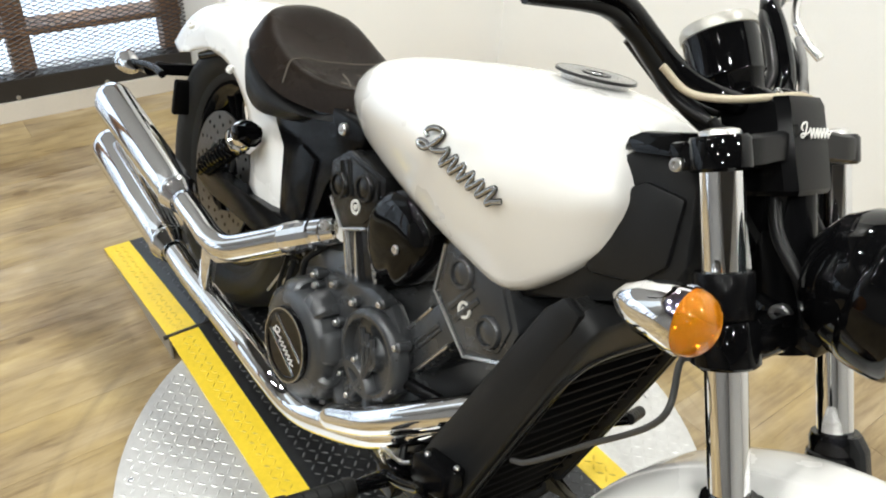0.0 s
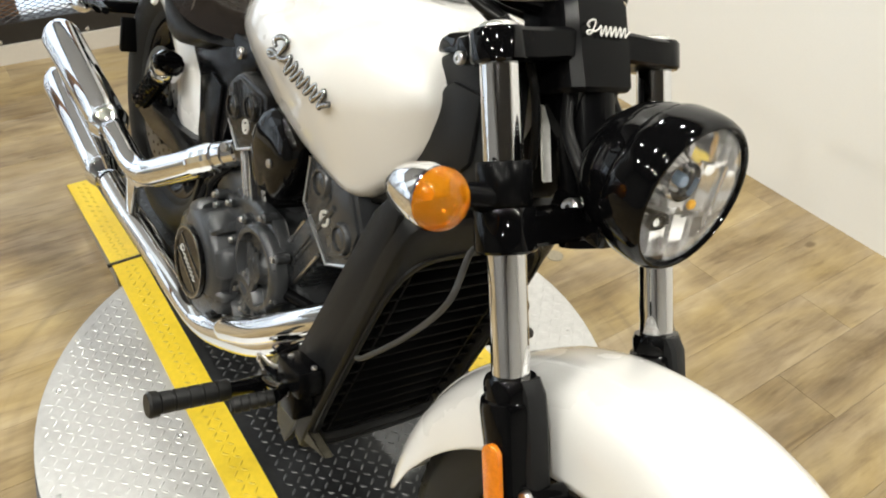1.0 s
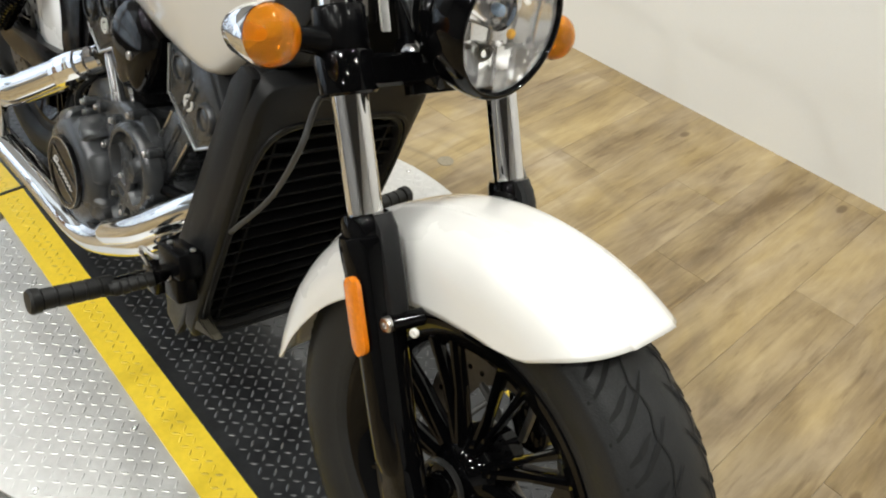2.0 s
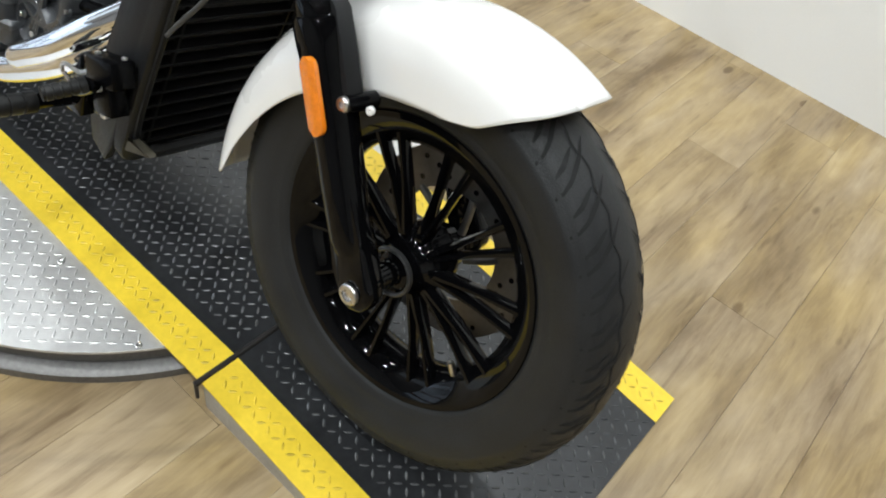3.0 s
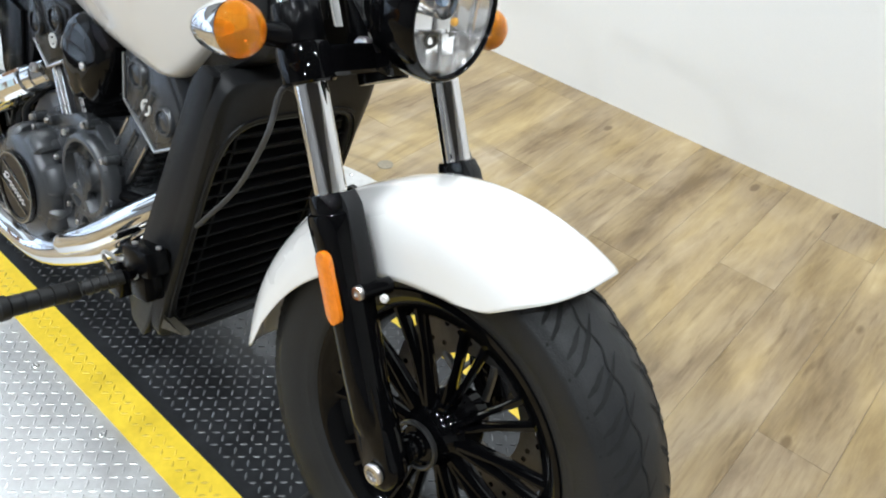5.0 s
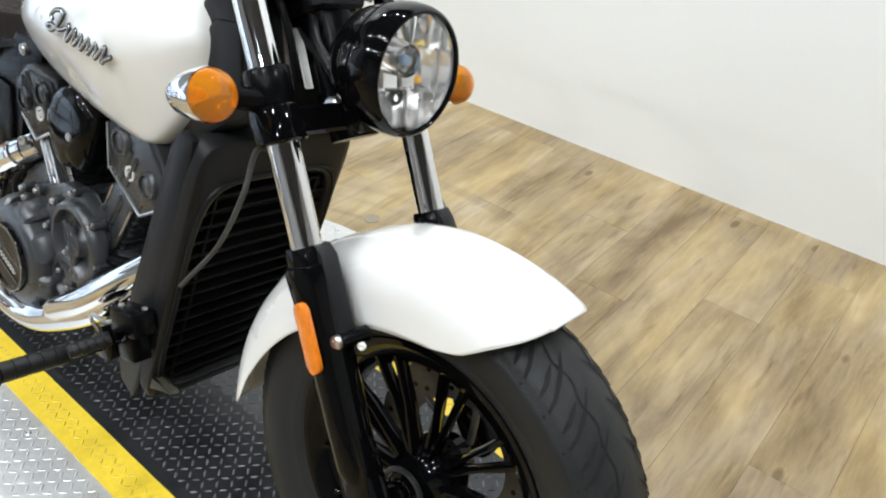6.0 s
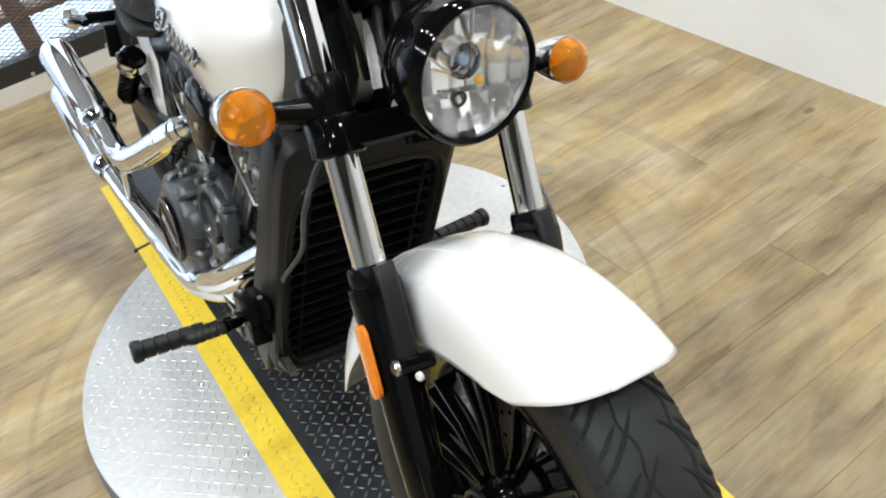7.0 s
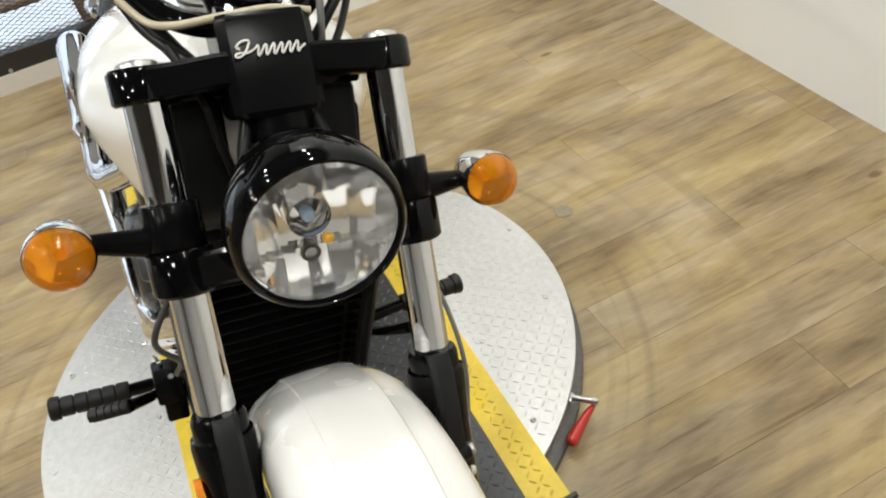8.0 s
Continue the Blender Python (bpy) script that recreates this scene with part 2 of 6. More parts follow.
    mark = math2("MULTIPLY", math2("MULTIPLY", ranged(arcs.outputs[0], 0.50, 0.72, 0.0, 0.55), near), ranged(cloud, 0.35, 0.6, 0.3, 1.0))
    dark = t.nodes.new("ShaderNodeMix")
    dark.data_type = "RGBA"
    t.links.new(mark, dark.inputs[0])
    t.links.new(lime.outputs[2], dark.inputs[6])
    dark.inputs[7].default_value = (0.11, 0.085, 0.055, 1)
    t.links.new(dark.outputs[2], b.inputs["Base Color"])
    b.inputs["Roughness"].default_value = 0.36
    bp = t.nodes.new("ShaderNodeBump")
    bp.inputs["Strength"].default_value, bp.inputs["Distance"].default_value = 0.18, 0.001
    t.links.new(fine, bp.inputs["Height"])
    t.links.new(bp.outputs[0], b.inputs["Normal"])
    return m


PLANK = plank_material()


# ---- mesh helpers ----
def part(name, bm, mat, parent=None, label="", smooth=40.0, kind=""):
    """One mesh object under a thing or a part; smooth: the angle in degrees past which edges stay sharp."""
    me = bpy.data.meshes.new(name)
    bmesh.ops.recalc_face_normals(bm, faces=bm.faces)
    bm.to_mesh(me)
    bm.free()
    me.materials.append(mat)
    if smooth:
        for p in me.polygons:
            p.use_smooth = True
        me.set_sharp_from_angle(angle=radians(smooth))
    ob = new(name, me)
    if parent:
        ob.parent = parent
    if label or kind:
        tagged(ob, label=label, kind=kind)
    return ob


def empty(name, m, label, category, group="", kind=""):
    ob = new(name)
    ob.matrix_world = m
    return tagged(ob, label, category, group, kind)


def box(bm, c, s, bevel=0.0, m=None, seg=2):
    r = bmesh.ops.create_cube(bm, size=1, matrix=(m or Matrix()) @ Matrix.Translation(c) @ Matrix.Diagonal((*s, 1)))
    if bevel:
        es = list({e for v in r["verts"] for e in v.link_edges})
        bmesh.ops.bevel(bm, geom=es, offset=bevel, segments=seg, affect="EDGES", profile=0.5)
    return bm


def axis_frame(d):
    d = Vector(d).normalized()
    a = Vector((0, 0, 1)) if abs(d.z) < 0.9 else Vector((1, 0, 0))
    u = d.cross(a).normalized()
    return d, u, d.cross(u)


def lathe(bm, origin, axis, profile, seg=32, start=None, sweep_deg=360.0):
    """Turns (distance along the axis, radius) pairs round the axis."""
    d, u, w = axis_frame(axis)
    o = Vector(origin)
    full = sweep_deg >= 359.9
    n = seg if full else seg + 1
    rings = []
    for a, r in profile:
        if r < 1e-6 and full:
            rings.append([bm.verts.new(o + d * a)])
        else:
            rings.append([bm.verts.new(o + d * a + (u * math.cos(x) + w * math.sin(x)) * r) for x in (radians(sweep_deg) * k / seg for k in range(n))])
    for p, q in zip(rings, rings[1:]):
        for k in range(seg):
            k2 = (k + 1) % n
            if len(p) == 1 and len(q) == 1:
                continue
            if len(p) == 1:
                bm.faces.new((p[0], q[k], q[k2]))
            elif len(q) == 1:
                bm.faces.new((p[k], p[k2], q[0]))
            else:
                bm.faces.new((p[k], p[k2], q[k2], q[k]))
    return bm


def rod(bm, a, b, r, r2=None, seg=20, bevel=0.0):
    a, b = Vector(a), Vector(b)
    r2, h = r if r2 is None else r2, (b - a).length
    e = min(bevel, h / 3)
    prof = [(0, 0), (0, r - e), (e, r), (h - e, r2), (h, r2 - e), (h, 0)] if e else [(0, 0), (0, r), (h, r2), (h, 0)]
    return lathe(bm, a, b - a, prof, seg)


def smooth_path(pts, n=8):
    pts = [Vector(p) for p in pts]
    ext = [pts[0] * 2 - pts[1]] + pts + [pts[-1] * 2 - pts[-2]]
    out = []
    for i in range(1, len(ext) - 2):
        a, b, c, d = ext[i - 1 : i + 3]
        for k in range(n):
            s = k / n
            out.append(0.5 * (2 * b + (c - a) * s + (2 * a - 5 * b + 4 * c - d) * s * s + (3 * b - a - 3 * c + d) * s**3))
    return out + [pts[-1]]


def sweep(bm, pts, radius, seg=14, n=8, caps=True, curve=True):
    """A round pipe along a path; radius: a number, or one for each given point."""
    path = smooth_path(pts, n) if curve else [Vector(p) for p in pts]
    rs = np.interp(np.linspace(0, 1, len(path)), np.linspace(0, 1, len(pts)), radius if isinstance(radius, (list, tuple)) else [radius] * len(pts))
    d, u, w = axis_frame(path[1] - path[0])
    rings = []
    for i, p in enumerate(path):
        t = (path[min(i + 1, len(path) - 1)] - path[max(i - 1, 0)]).normalized()
        u = (u - t * u.dot(t)).normalized()
        w = t.cross(u)
        rings.append([bm.verts.new(p + (u * math.cos(x) + w * math.sin(x)) * rs[i]) for x in (2 * math.pi * k / seg for k in range(seg))])
    for a, b in zip(rings, rings[1:]):
        for k in range(seg):
            bm.faces.new((a[k], a[(k + 1) % seg], b[(k + 1) % seg], b[k]))
    if caps:
        bm.faces.new(rings[0])
        bm.faces.new(rings[-1][::-1])
    return bm


def loft(bm, sections, closed=True, caps=True):
    rings = [[bm.verts.new(p) for p in s] for s in sections]
    n = len(rings[0])
    for a, b in zip(rings, rings[1:]):
        for k in range(n if closed else n - 1):
            bm.faces.new((a[k], a[(k + 1) % n], b[(k + 1) % n], b[k]))
    if caps and closed:
        bm.faces.new(rings[0][::-1])
        bm.faces.new(rings[-1])
    return bm


def prism(bm, poly, y0, y1, bevel=0.0, seg=2):
    """A plate from an outline in x, z that reaches from y0 to y1."""
    a = [bm.verts.new((x, y0, z)) for x, z in poly]
    b = [bm.verts.new((x, y1, z)) for x, z in poly]
    fs = [bm.faces.new(a), bm.faces.new(b[::-1])]
    for k in range(len(poly)):
        fs.append(bm.faces.new((a[k], b[k], b[(k + 1) % len(poly)], a[(k + 1) % len(poly)])))
    if bevel:
        bmesh.ops.bevel(bm, geom=list({e for f in fs for e in f.edges}), offset=bevel, segments=seg, affect="EDGES", profile=0.5)
    return bm


def thicken(ob, t, offset=-1.0):
    s = ob.modifiers.new("thickness", "SOLIDIFY")
    s.thickness, s.offset = t, offset
    return ob


def subsurf(ob, levels=2):
    s = ob.modifiers.new("smooth", "SUBSURF")
    s.levels = s.render_levels = levels
    return ob


def BM():
    return bmesh.new()


def bolt(name, at, axis, r, parent, mat=None, h=None):
    bm = BM()
    h = h or r * 0.9
    lathe(bm, at, axis, [(0, r), (h * 0.75, r), (h, r * 0.8), (h, r * 0.45), (h * 0.55, r * 0.4), (h * 0.55, 0)], 12)
    return part(name, bm, mat or STEEL, parent)


# ---- the room ----
X0, X1, Y0, Y1, TOP = -2.89, 4.2, -4.2, 1.92, 3.05


def plain_box(name, c, s, mat, label, category="wall", kind="structure"):
    bm = BM()
    box(bm, c, s)
    return tagged(part(name, bm, mat, smooth=0), label, category, kind=kind)


bm = BM()
loft(bm, [[Vector((x, y, z)) for x, y in ((X0 - 0.12, 1.775), (X1 + 0.12, 1.524), (X1 + 0.12, 2.05), (X0 - 0.12, 2.05))] for z in (FLOOR - 0.004, TOP)])
tagged(part("wall_north", bm, WALLP, smooth=0), "smooth white painted showroom wall", "wall", kind="structure")
# walls out of view, their greys set to shape reflections in chrome and black
plain_box("wall_east", (X1 + 0.06, (Y0 + Y1) / 2, (FLOOR + TOP) / 2), (0.12, Y1 - Y0, TOP - FLOOR), EASTW, "plain unseen wall closing the showroom, grey set for reflections")
plain_box("wall_south", ((X0 + X1) / 2, Y0 - 0.06, (FLOOR + TOP) / 2), (X1 - X0 + 0.24, 0.12, TOP - FLOOR), GREYW, "plain unseen wall closing the showroom, grey set for reflections")
plain_box("ceiling", ((X0 + X1) / 2, (Y0 + Y1) / 2, TOP + 0.06), (X1 - X0, Y1 - Y0, 0.12), CEILM, "plain painted showroom ceiling", "ceiling")


def lamp_at(x, y, watts):
    lamp = empty("ceiling_light", pose(x, y, TOP), "small round white ceiling spotlight, switched on", "ceiling light", "ceiling spotlights")
    bm = BM()
    lathe(bm, (0, 0, -0.002), (0, 0, -1), [(0, 0.13), (0.10, 0.13), (0.10, 0.10), (0.02, 0.09), (0.02, 0)], 24)
    part("housing", bm, PAINTB, lamp)
    data = bpy.data.lights.new("spotlight", "AREA")
    data.shape, data.size, data.energy, data.color = "DISK", 0.12, watts, (1.0, 0.965, 0.915)
    bulb = new("spotlight", data)
    bulb.matrix_world = pose(x, y, TOP - 0.105)
    return lamp


LAMP_W = 21.5
for lx in (-2.2, -1.05, 0.1, 1.25):
    for ly in (-2.3, -0.9, 0.95):
        lamp_at(lx, ly, LAMP_W * (0.75 if lx < -2 else 1.0) * (1.35 if ly < -2 else 1.1 if ly > 0 else 1.0))


def back_wall():
    """The glazed end wall: a low white sill, a black rail, expanded-metal mesh on brown posts, and daylight behind panes."""
    w = tagged(new("wall_west"), "glazed end wall with white sill, black rail and steel mesh", "wall", kind="structure")
    YE, PIER_X = 0.46, -2.50
    ym, yl = (Y0 + YE) / 2, YE - Y0
    bm = BM()
    box(bm, (X0 - 0.06, ym, FLOOR + 0.036), (0.12, yl, 0.072))
    part("sill", bm, BASEM, w, "grey-beige painted sill board", smooth=0)
    bm = BM()
    box(bm, (X0 - 0.045, ym, 0.040), (0.07, yl, 0.078), 0.003)
    part("rail", bm, PAINTB, w, "black painted bottom rail with bolts", smooth=0)
    for y in np.arange(-3.9, 0.4, 0.31):
        bolt("bolt", (X0 - 0.0105, y - 0.01, 0.013), (1, 0, 0), 0.008, w)
    bm = BM()
    box(bm, (X0 - 0.14, ym, -0.005), (0.10, yl, 0.13))
    part("lower_panel", bm, WALLP, w, "white panel behind the rail", smooth=0)
    bm = BM()
    box(bm, (X0 - 0.13, ym, 0.222), (0.14, yl, 0.024), 0.003)
    part("window_sill", bm, OAK, w, "brown wooden window sill", smooth=0)
    for y in (-3.6, -2.72, -1.83, -0.98, -0.13, 0.422):
        bm = BM()
        box(bm, (X0 - 0.12, y, 0.57), (0.08, 0.075, 1.02), 0.003)
        part("post", bm, OAK, w, "brown stained window post", smooth=0)
    # header added above the visible part, dark to cut pale reflections from the windows
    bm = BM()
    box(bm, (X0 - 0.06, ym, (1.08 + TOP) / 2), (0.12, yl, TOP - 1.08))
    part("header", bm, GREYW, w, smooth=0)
    bm = BM()
    box(bm, ((X0 - 0.12 + PIER_X) / 2, (YE + Y1) / 2, (FLOOR + TOP) / 2), (PIER_X - X0 + 0.12, Y1 - YE, TOP - FLOOR))
    part("pier", bm, WALLP, w, "white painted wall pier standing into the room", smooth=0)
    # diamond mesh: two families of flat strands, near the floor where it comes into view
    bm = BM()
    pitch, rise = 0.040, 0.40
    y_from, y_to, z_from, z_to = -2.2, 0.46, 0.078, 0.62
    for sgn in (1, -1):
        k = -int((z_to - z_from) / rise / pitch) - 2
        while y_from + k * pitch < y_to:
            ya = y_from + k * pitch
            za, zb = z_from, z_to
            yb = ya + (zb - za) / rise
            if sgn < 0:
                ya, yb = yb, ya
            lo, hi = 0.0, 1.0
            for lim, s in ((y_from, 1), (y_to, -1)):
                fa, fb = s * (ya - lim), s * (yb - lim)
                if fa < 0 and fb < 0:
                    lo, hi = 1, 0
                elif fa < 0:
                    lo = max(lo, fa / (fa - fb))
                elif fb < 0:
                    hi = min(hi, fa / (fa - fb))
            if hi > lo:
                p, q = Vector((X0 - 0.02 + 0.002 * sgn, ya, za)), Vector((X0 - 0.02 + 0.002 * sgn, yb, zb))
                sweep(bm, [p.lerp(q, lo), p.lerp(q, hi)], 0.0019, seg=4, curve=False)
            k += 1
    part("mesh", bm, MESHM, w, "dark expanded steel mesh", kind="stuff", smooth=0)
    for a, b in ((-3.56, -2.76), (-2.68, -1.87), (-1.79, -1.02), (-0.94, -0.17), (-0.09, 0.385)):
        bm = BM()
        box(bm, (X0 - 0.14, (a + b) / 2, 0.57), (0.006, b - a, 1.02))
        ob = part("pane", bm, CLEARM, w, smooth=0)
        ob.visible_shadow = False
    return w


back_wall()
bm = BM()
box(bm, (X0 - 1.2, -1.2, 1.1), (0.02, 8.5, 4.2))
tagged(part("backdrop", bm, OUTDOOR, smooth=0), "pale daylight outside the windows", "backdrop", kind="structure")
day = bpy.data.lights.new("window_light", "AREA")
day.shape, day.size, day.size_y, day.energy, day.color = "RECTANGLE", 0.78, 3.9, 8.0, (0.80, 0.90, 1.0)
dl = new("window_light", day)
dl.matrix_world = look((X0 - 0.02, -1.6, 0.66), (0, -1.6, 0.5))


# ---- turntable and ramp ----
DISC_X, DISC_Y, DISC_R = -0.80, 0.114, 0.592
S0, S1, YW = -0.195, 0.424, 0.072
XS0, XS1, XE0, XE1 = -1.390, -0.200, -1.93, 0.376


def treads(name, inside, x0, x1, y0, y1, height, mats, parent, pitch=0.0188, tall=0.0010):
    """Raised lozenges in the usual crosswise pattern, on a surface whose height is height(x, y); one mesh for each of their two directions."""
    rng = random.Random(5)
    lozenge = ((-0.0083, 0, 0), (-0.003, -0.0023, 0), (0.003, -0.0023, 0), (0.0083, 0, 0), (0.003, 0.0023, 0), (-0.003, 0.0023, 0), (-0.004, 0, 1), (0.004, 0, 1))
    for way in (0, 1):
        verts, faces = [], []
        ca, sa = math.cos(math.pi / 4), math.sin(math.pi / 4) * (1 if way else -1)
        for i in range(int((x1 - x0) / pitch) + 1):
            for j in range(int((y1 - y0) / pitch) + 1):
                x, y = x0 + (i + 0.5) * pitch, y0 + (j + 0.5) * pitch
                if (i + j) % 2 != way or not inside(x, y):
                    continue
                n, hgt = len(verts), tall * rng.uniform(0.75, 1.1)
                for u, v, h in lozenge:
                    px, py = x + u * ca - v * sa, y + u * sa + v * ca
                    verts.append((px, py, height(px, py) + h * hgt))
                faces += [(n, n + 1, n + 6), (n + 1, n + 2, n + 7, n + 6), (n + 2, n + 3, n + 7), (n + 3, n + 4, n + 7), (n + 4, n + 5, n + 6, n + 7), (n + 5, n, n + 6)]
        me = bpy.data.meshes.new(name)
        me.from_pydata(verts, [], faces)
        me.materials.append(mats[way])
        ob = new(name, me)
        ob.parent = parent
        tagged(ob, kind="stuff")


def turntable():
    t = empty("turntable", pose(0, 0, 0), "round aluminium tread-plate motorcycle turntable on the floor", "turntable")
    bm = BM()
    lathe(bm, (DISC_X, DISC_Y, -0.006), (0, 0, 1), [(0, 0), (0, DISC_R), (0.005, DISC_R), (0.006, DISC_R - 0.001), (0.006, 0)], 128)
    part("top_plate", bm, ALU, t)
    bm = BM()
    lathe(bm, (DISC_X, DISC_Y, FLOOR + 0.028), (0, 0, 1), [(0, DISC_R - 0.012), (-FLOOR - 0.035, DISC_R - 0.012)], 128)
    part("skirt", bm, RIMM, t, "dark steel skirt under the plate")
    bm = BM()
    lathe(bm, (DISC_X, DISC_Y, FLOOR), (0, 0, 1), [(0, DISC_R + 0.012), (0.018, DISC_R + 0.012), (0.024, DISC_R + 0.004), (0.026, DISC_R - 0.03)], 128)
    part("base_ring", bm, RIMM, t, "dark steel ring resting on the floor")
    on = lambda x, y: (x - DISC_X) ** 2 + (y - DISC_Y) ** 2 < (DISC_R - 0.013) ** 2 and not S0 - 0.012 < y < S1 + 0.012
    treads("tread", on, DISC_X - 0.6, DISC_X + 0.6, DISC_Y - 0.6, DISC_Y + 0.6, lambda x, y: 0.0, (ALU, ALU), t)
    for x, y in ((-0.802, -0.226), (-0.563, -0.219), (-1.043, -0.222), (-0.325, -0.223), (-0.785, -0.45), (-0.875, 0.676), (-0.632, 0.632), (-0.372, 0.447), (-1.04, -0.395), (-0.55, -0.395), (-1.15, 0.58), (-0.60, 0.455), (-0.86, 0.455), (-1.1, 0.455)):
        bm = BM()
        lathe(bm, (x, y, 0), (0, 0, 1), [(0, 0.0062), (0.0015, 0.006), (0.0025, 0.004), (0.0015, 0.002), (0.0015, 0)], 12)
        part("screw", bm, STEEL, t)
    # locking pin with its red grip on the far rim
    bm = BM()
    box(bm, (0, 0, 0), (0.062, 0.013, 0.004), 0.001, pose(-0.376, 0.553, -0.016, 0, 0, 46))
    box(bm, (0, 0, 0), (0.020, 0.020, 0.010), 0.002, pose(-0.392, 0.537, -0.018, 0, 0, 46))
    rod(bm, (-0.385, 0.541, -0.012), (-0.349, 0.578, -0.012), 0.0055, bevel=0.001)
    rod(bm, (-0.356, 0.572, -0.034), (-0.356, 0.572, -0.006), 0.0048, bevel=0.001)
    part("lock_bracket", bm, STEEL, t)
    bm = BM()
    sweep(bm, [(-0.353, 0.566, -0.026), (-0.347, 0.552, -0.028), (-0.330, 0.520, -0.034), (-0.316, 0.495, -0.038), (-0.313, 0.489, -0.039)], [0.0055, 0.0075, 0.0105, 0.0125, 0.007], seg=12)
    part("lock_grip", bm, REDP, t, "red plastic lever grip")
    return t


turntable()


def ramp_height(x, y):
    rise = 0.006
    if x > XS1:
        return rise + (FLOOR + 0.006 - rise) * (x - XS1) / (XE1 - XS1)
    if x < XS0:
        return rise + (FLOOR + 0.006 - rise) * (XS0 - x) / (XS0 - XE0)
    return rise


def strip(name, x0, x1, y0, y1, mat, parent, label=""):
    """One length of the wheel track as a folded plate that follows the ramp."""
    bm = BM()
    g = 0.0035
    a, b = x0 + g, x1 - g
    top = [(a, ramp_height(a, 0)), (b, ramp_height(b, 0))]
    prism(bm, [(a, top[0][1] - 0.005), top[0], top[1], (b, top[1][1] - 0.005)], y0, y1)
    ob = part(name, bm, mat, parent, label, smooth=0)
    inside = lambda x, y: a + 0.012 < x < b - 0.012 and y0 + 0.011 < y < y1 - 0.011
    # one lozenge direction painted brighter, the crosswise one darker, as light catches them
    treads("tread", inside, a, b, y0, y1, ramp_height, (WORN_LIT, WORN_SHADED) if mat is BLACKP else (WORNY, GRIMY_SHADED), ob, pitch=0.0188 if y1 - y0 > 0.1 else 0.0175, tall=0.0015)
    return ob


def wheel_track():
    t = empty("ramp", pose(0, 0, 0), "black tread-plate wheel ramp with yellow edges across the turntable", "ramp")
    for a, b in ((XE0, XS0), (XS0, XS1), (XS1, XE1)):
        strip("centre_plate", a, b, S0 + YW, S1 - YW, BLACKP, t, "black painted tread plate")
        strip("edge_plate", a, b, S0, S0 + YW - 0.001, YELLOW, t, "yellow painted edge")
        strip("edge_plate", a, b, S1 - YW + 0.001, S1, YELLOW, t, "yellow painted edge")
    for a, b in ((XE0, XS0), (XS1, XE1)):
        for y in (S0 + 0.004, S1 - 0.004):
            bm = BM()
            prism(bm, [(a + 0.004, FLOOR), (b - 0.004, FLOOR), (b - 0.004, ramp_height(b - 0.004, 0) - 0.006), (a + 0.004, ramp_height(a + 0.004, 0) - 0.006)], y - 0.002, y + 0.002)
            part("side_plate", bm, SIDEM, t, "galvanised side plate", smooth=0)
    for x in (XS0, XS1):
        bm = BM()
        rod(bm, (x, S0 - 0.010, 0.0045), (x, S1 + 0.010, 0.0045), 0.0056, seg=10)
        part("hinge_pin", bm, PAINTB, t)
    bm = BM()
    rod(bm, (XS1, S0 - 0.008, 0.006), (XS1 + 0.003, S0 - 0.010, -0.028), 0.0035, seg=8)
    part("hinge_pin", bm, PAINTB, t)
    return t


wheel_track()


bm = BM()
lathe(bm, (-0.925, 0.857, FLOOR), (0, 0, 1), [(0, 0.024), (0.0015, 0.024), (0.0022, 0.022), (0.0014, 0.019), (0.0012, 0.0)], 28)
tagged(part("felt_glide", bm, material("greyed_felt", (0.27, 0.235, 0.17), 0.7, vary=0.3)), "small worn grey felt glide stuck to the floor", "glide")

# ---- the motorcycle: x ahead, y to its left, z up from the front tyre's foot ----
bike = empty("motorcycle", pose(0.003, -0.0225, -0.0155, -14.04, 0.13, 0), "pearl white and black cruiser motorcycle leaning on the turntable", "motorcycle")
AXLE, REAR = Vector((0, 0, 0.318)), Vector((-1.51, 0.038, 0.335))
FORK_Y = 0.123


def fork(z, y, ahead=0.0, out=0.0):
    """A point on a fork leg's middle line at a height; ahead: square to the leg, forwards; out: away from the wheel."""
    s = -1 if y < 0 else 1
    return Vector((-0.005 - 0.541 * (z - 0.318) + ahead * 0.879, y + s * out, z + ahead * 0.476))


FDIR = Vector((-0.476, 0, 0.879))


REAR_YAW = Matrix.Translation((-0.45, 0, 0)) @ Matrix.Rotation(radians(-2.0), 4, "Z") @ Matrix.Translation((0.45, 0, 0))


def group(name, parent, at=(0, 0, 0), label=""):
    ob = new(name)
    ob.parent = parent
    ob.location = at
    return tagged(ob, label=label) if label else ob


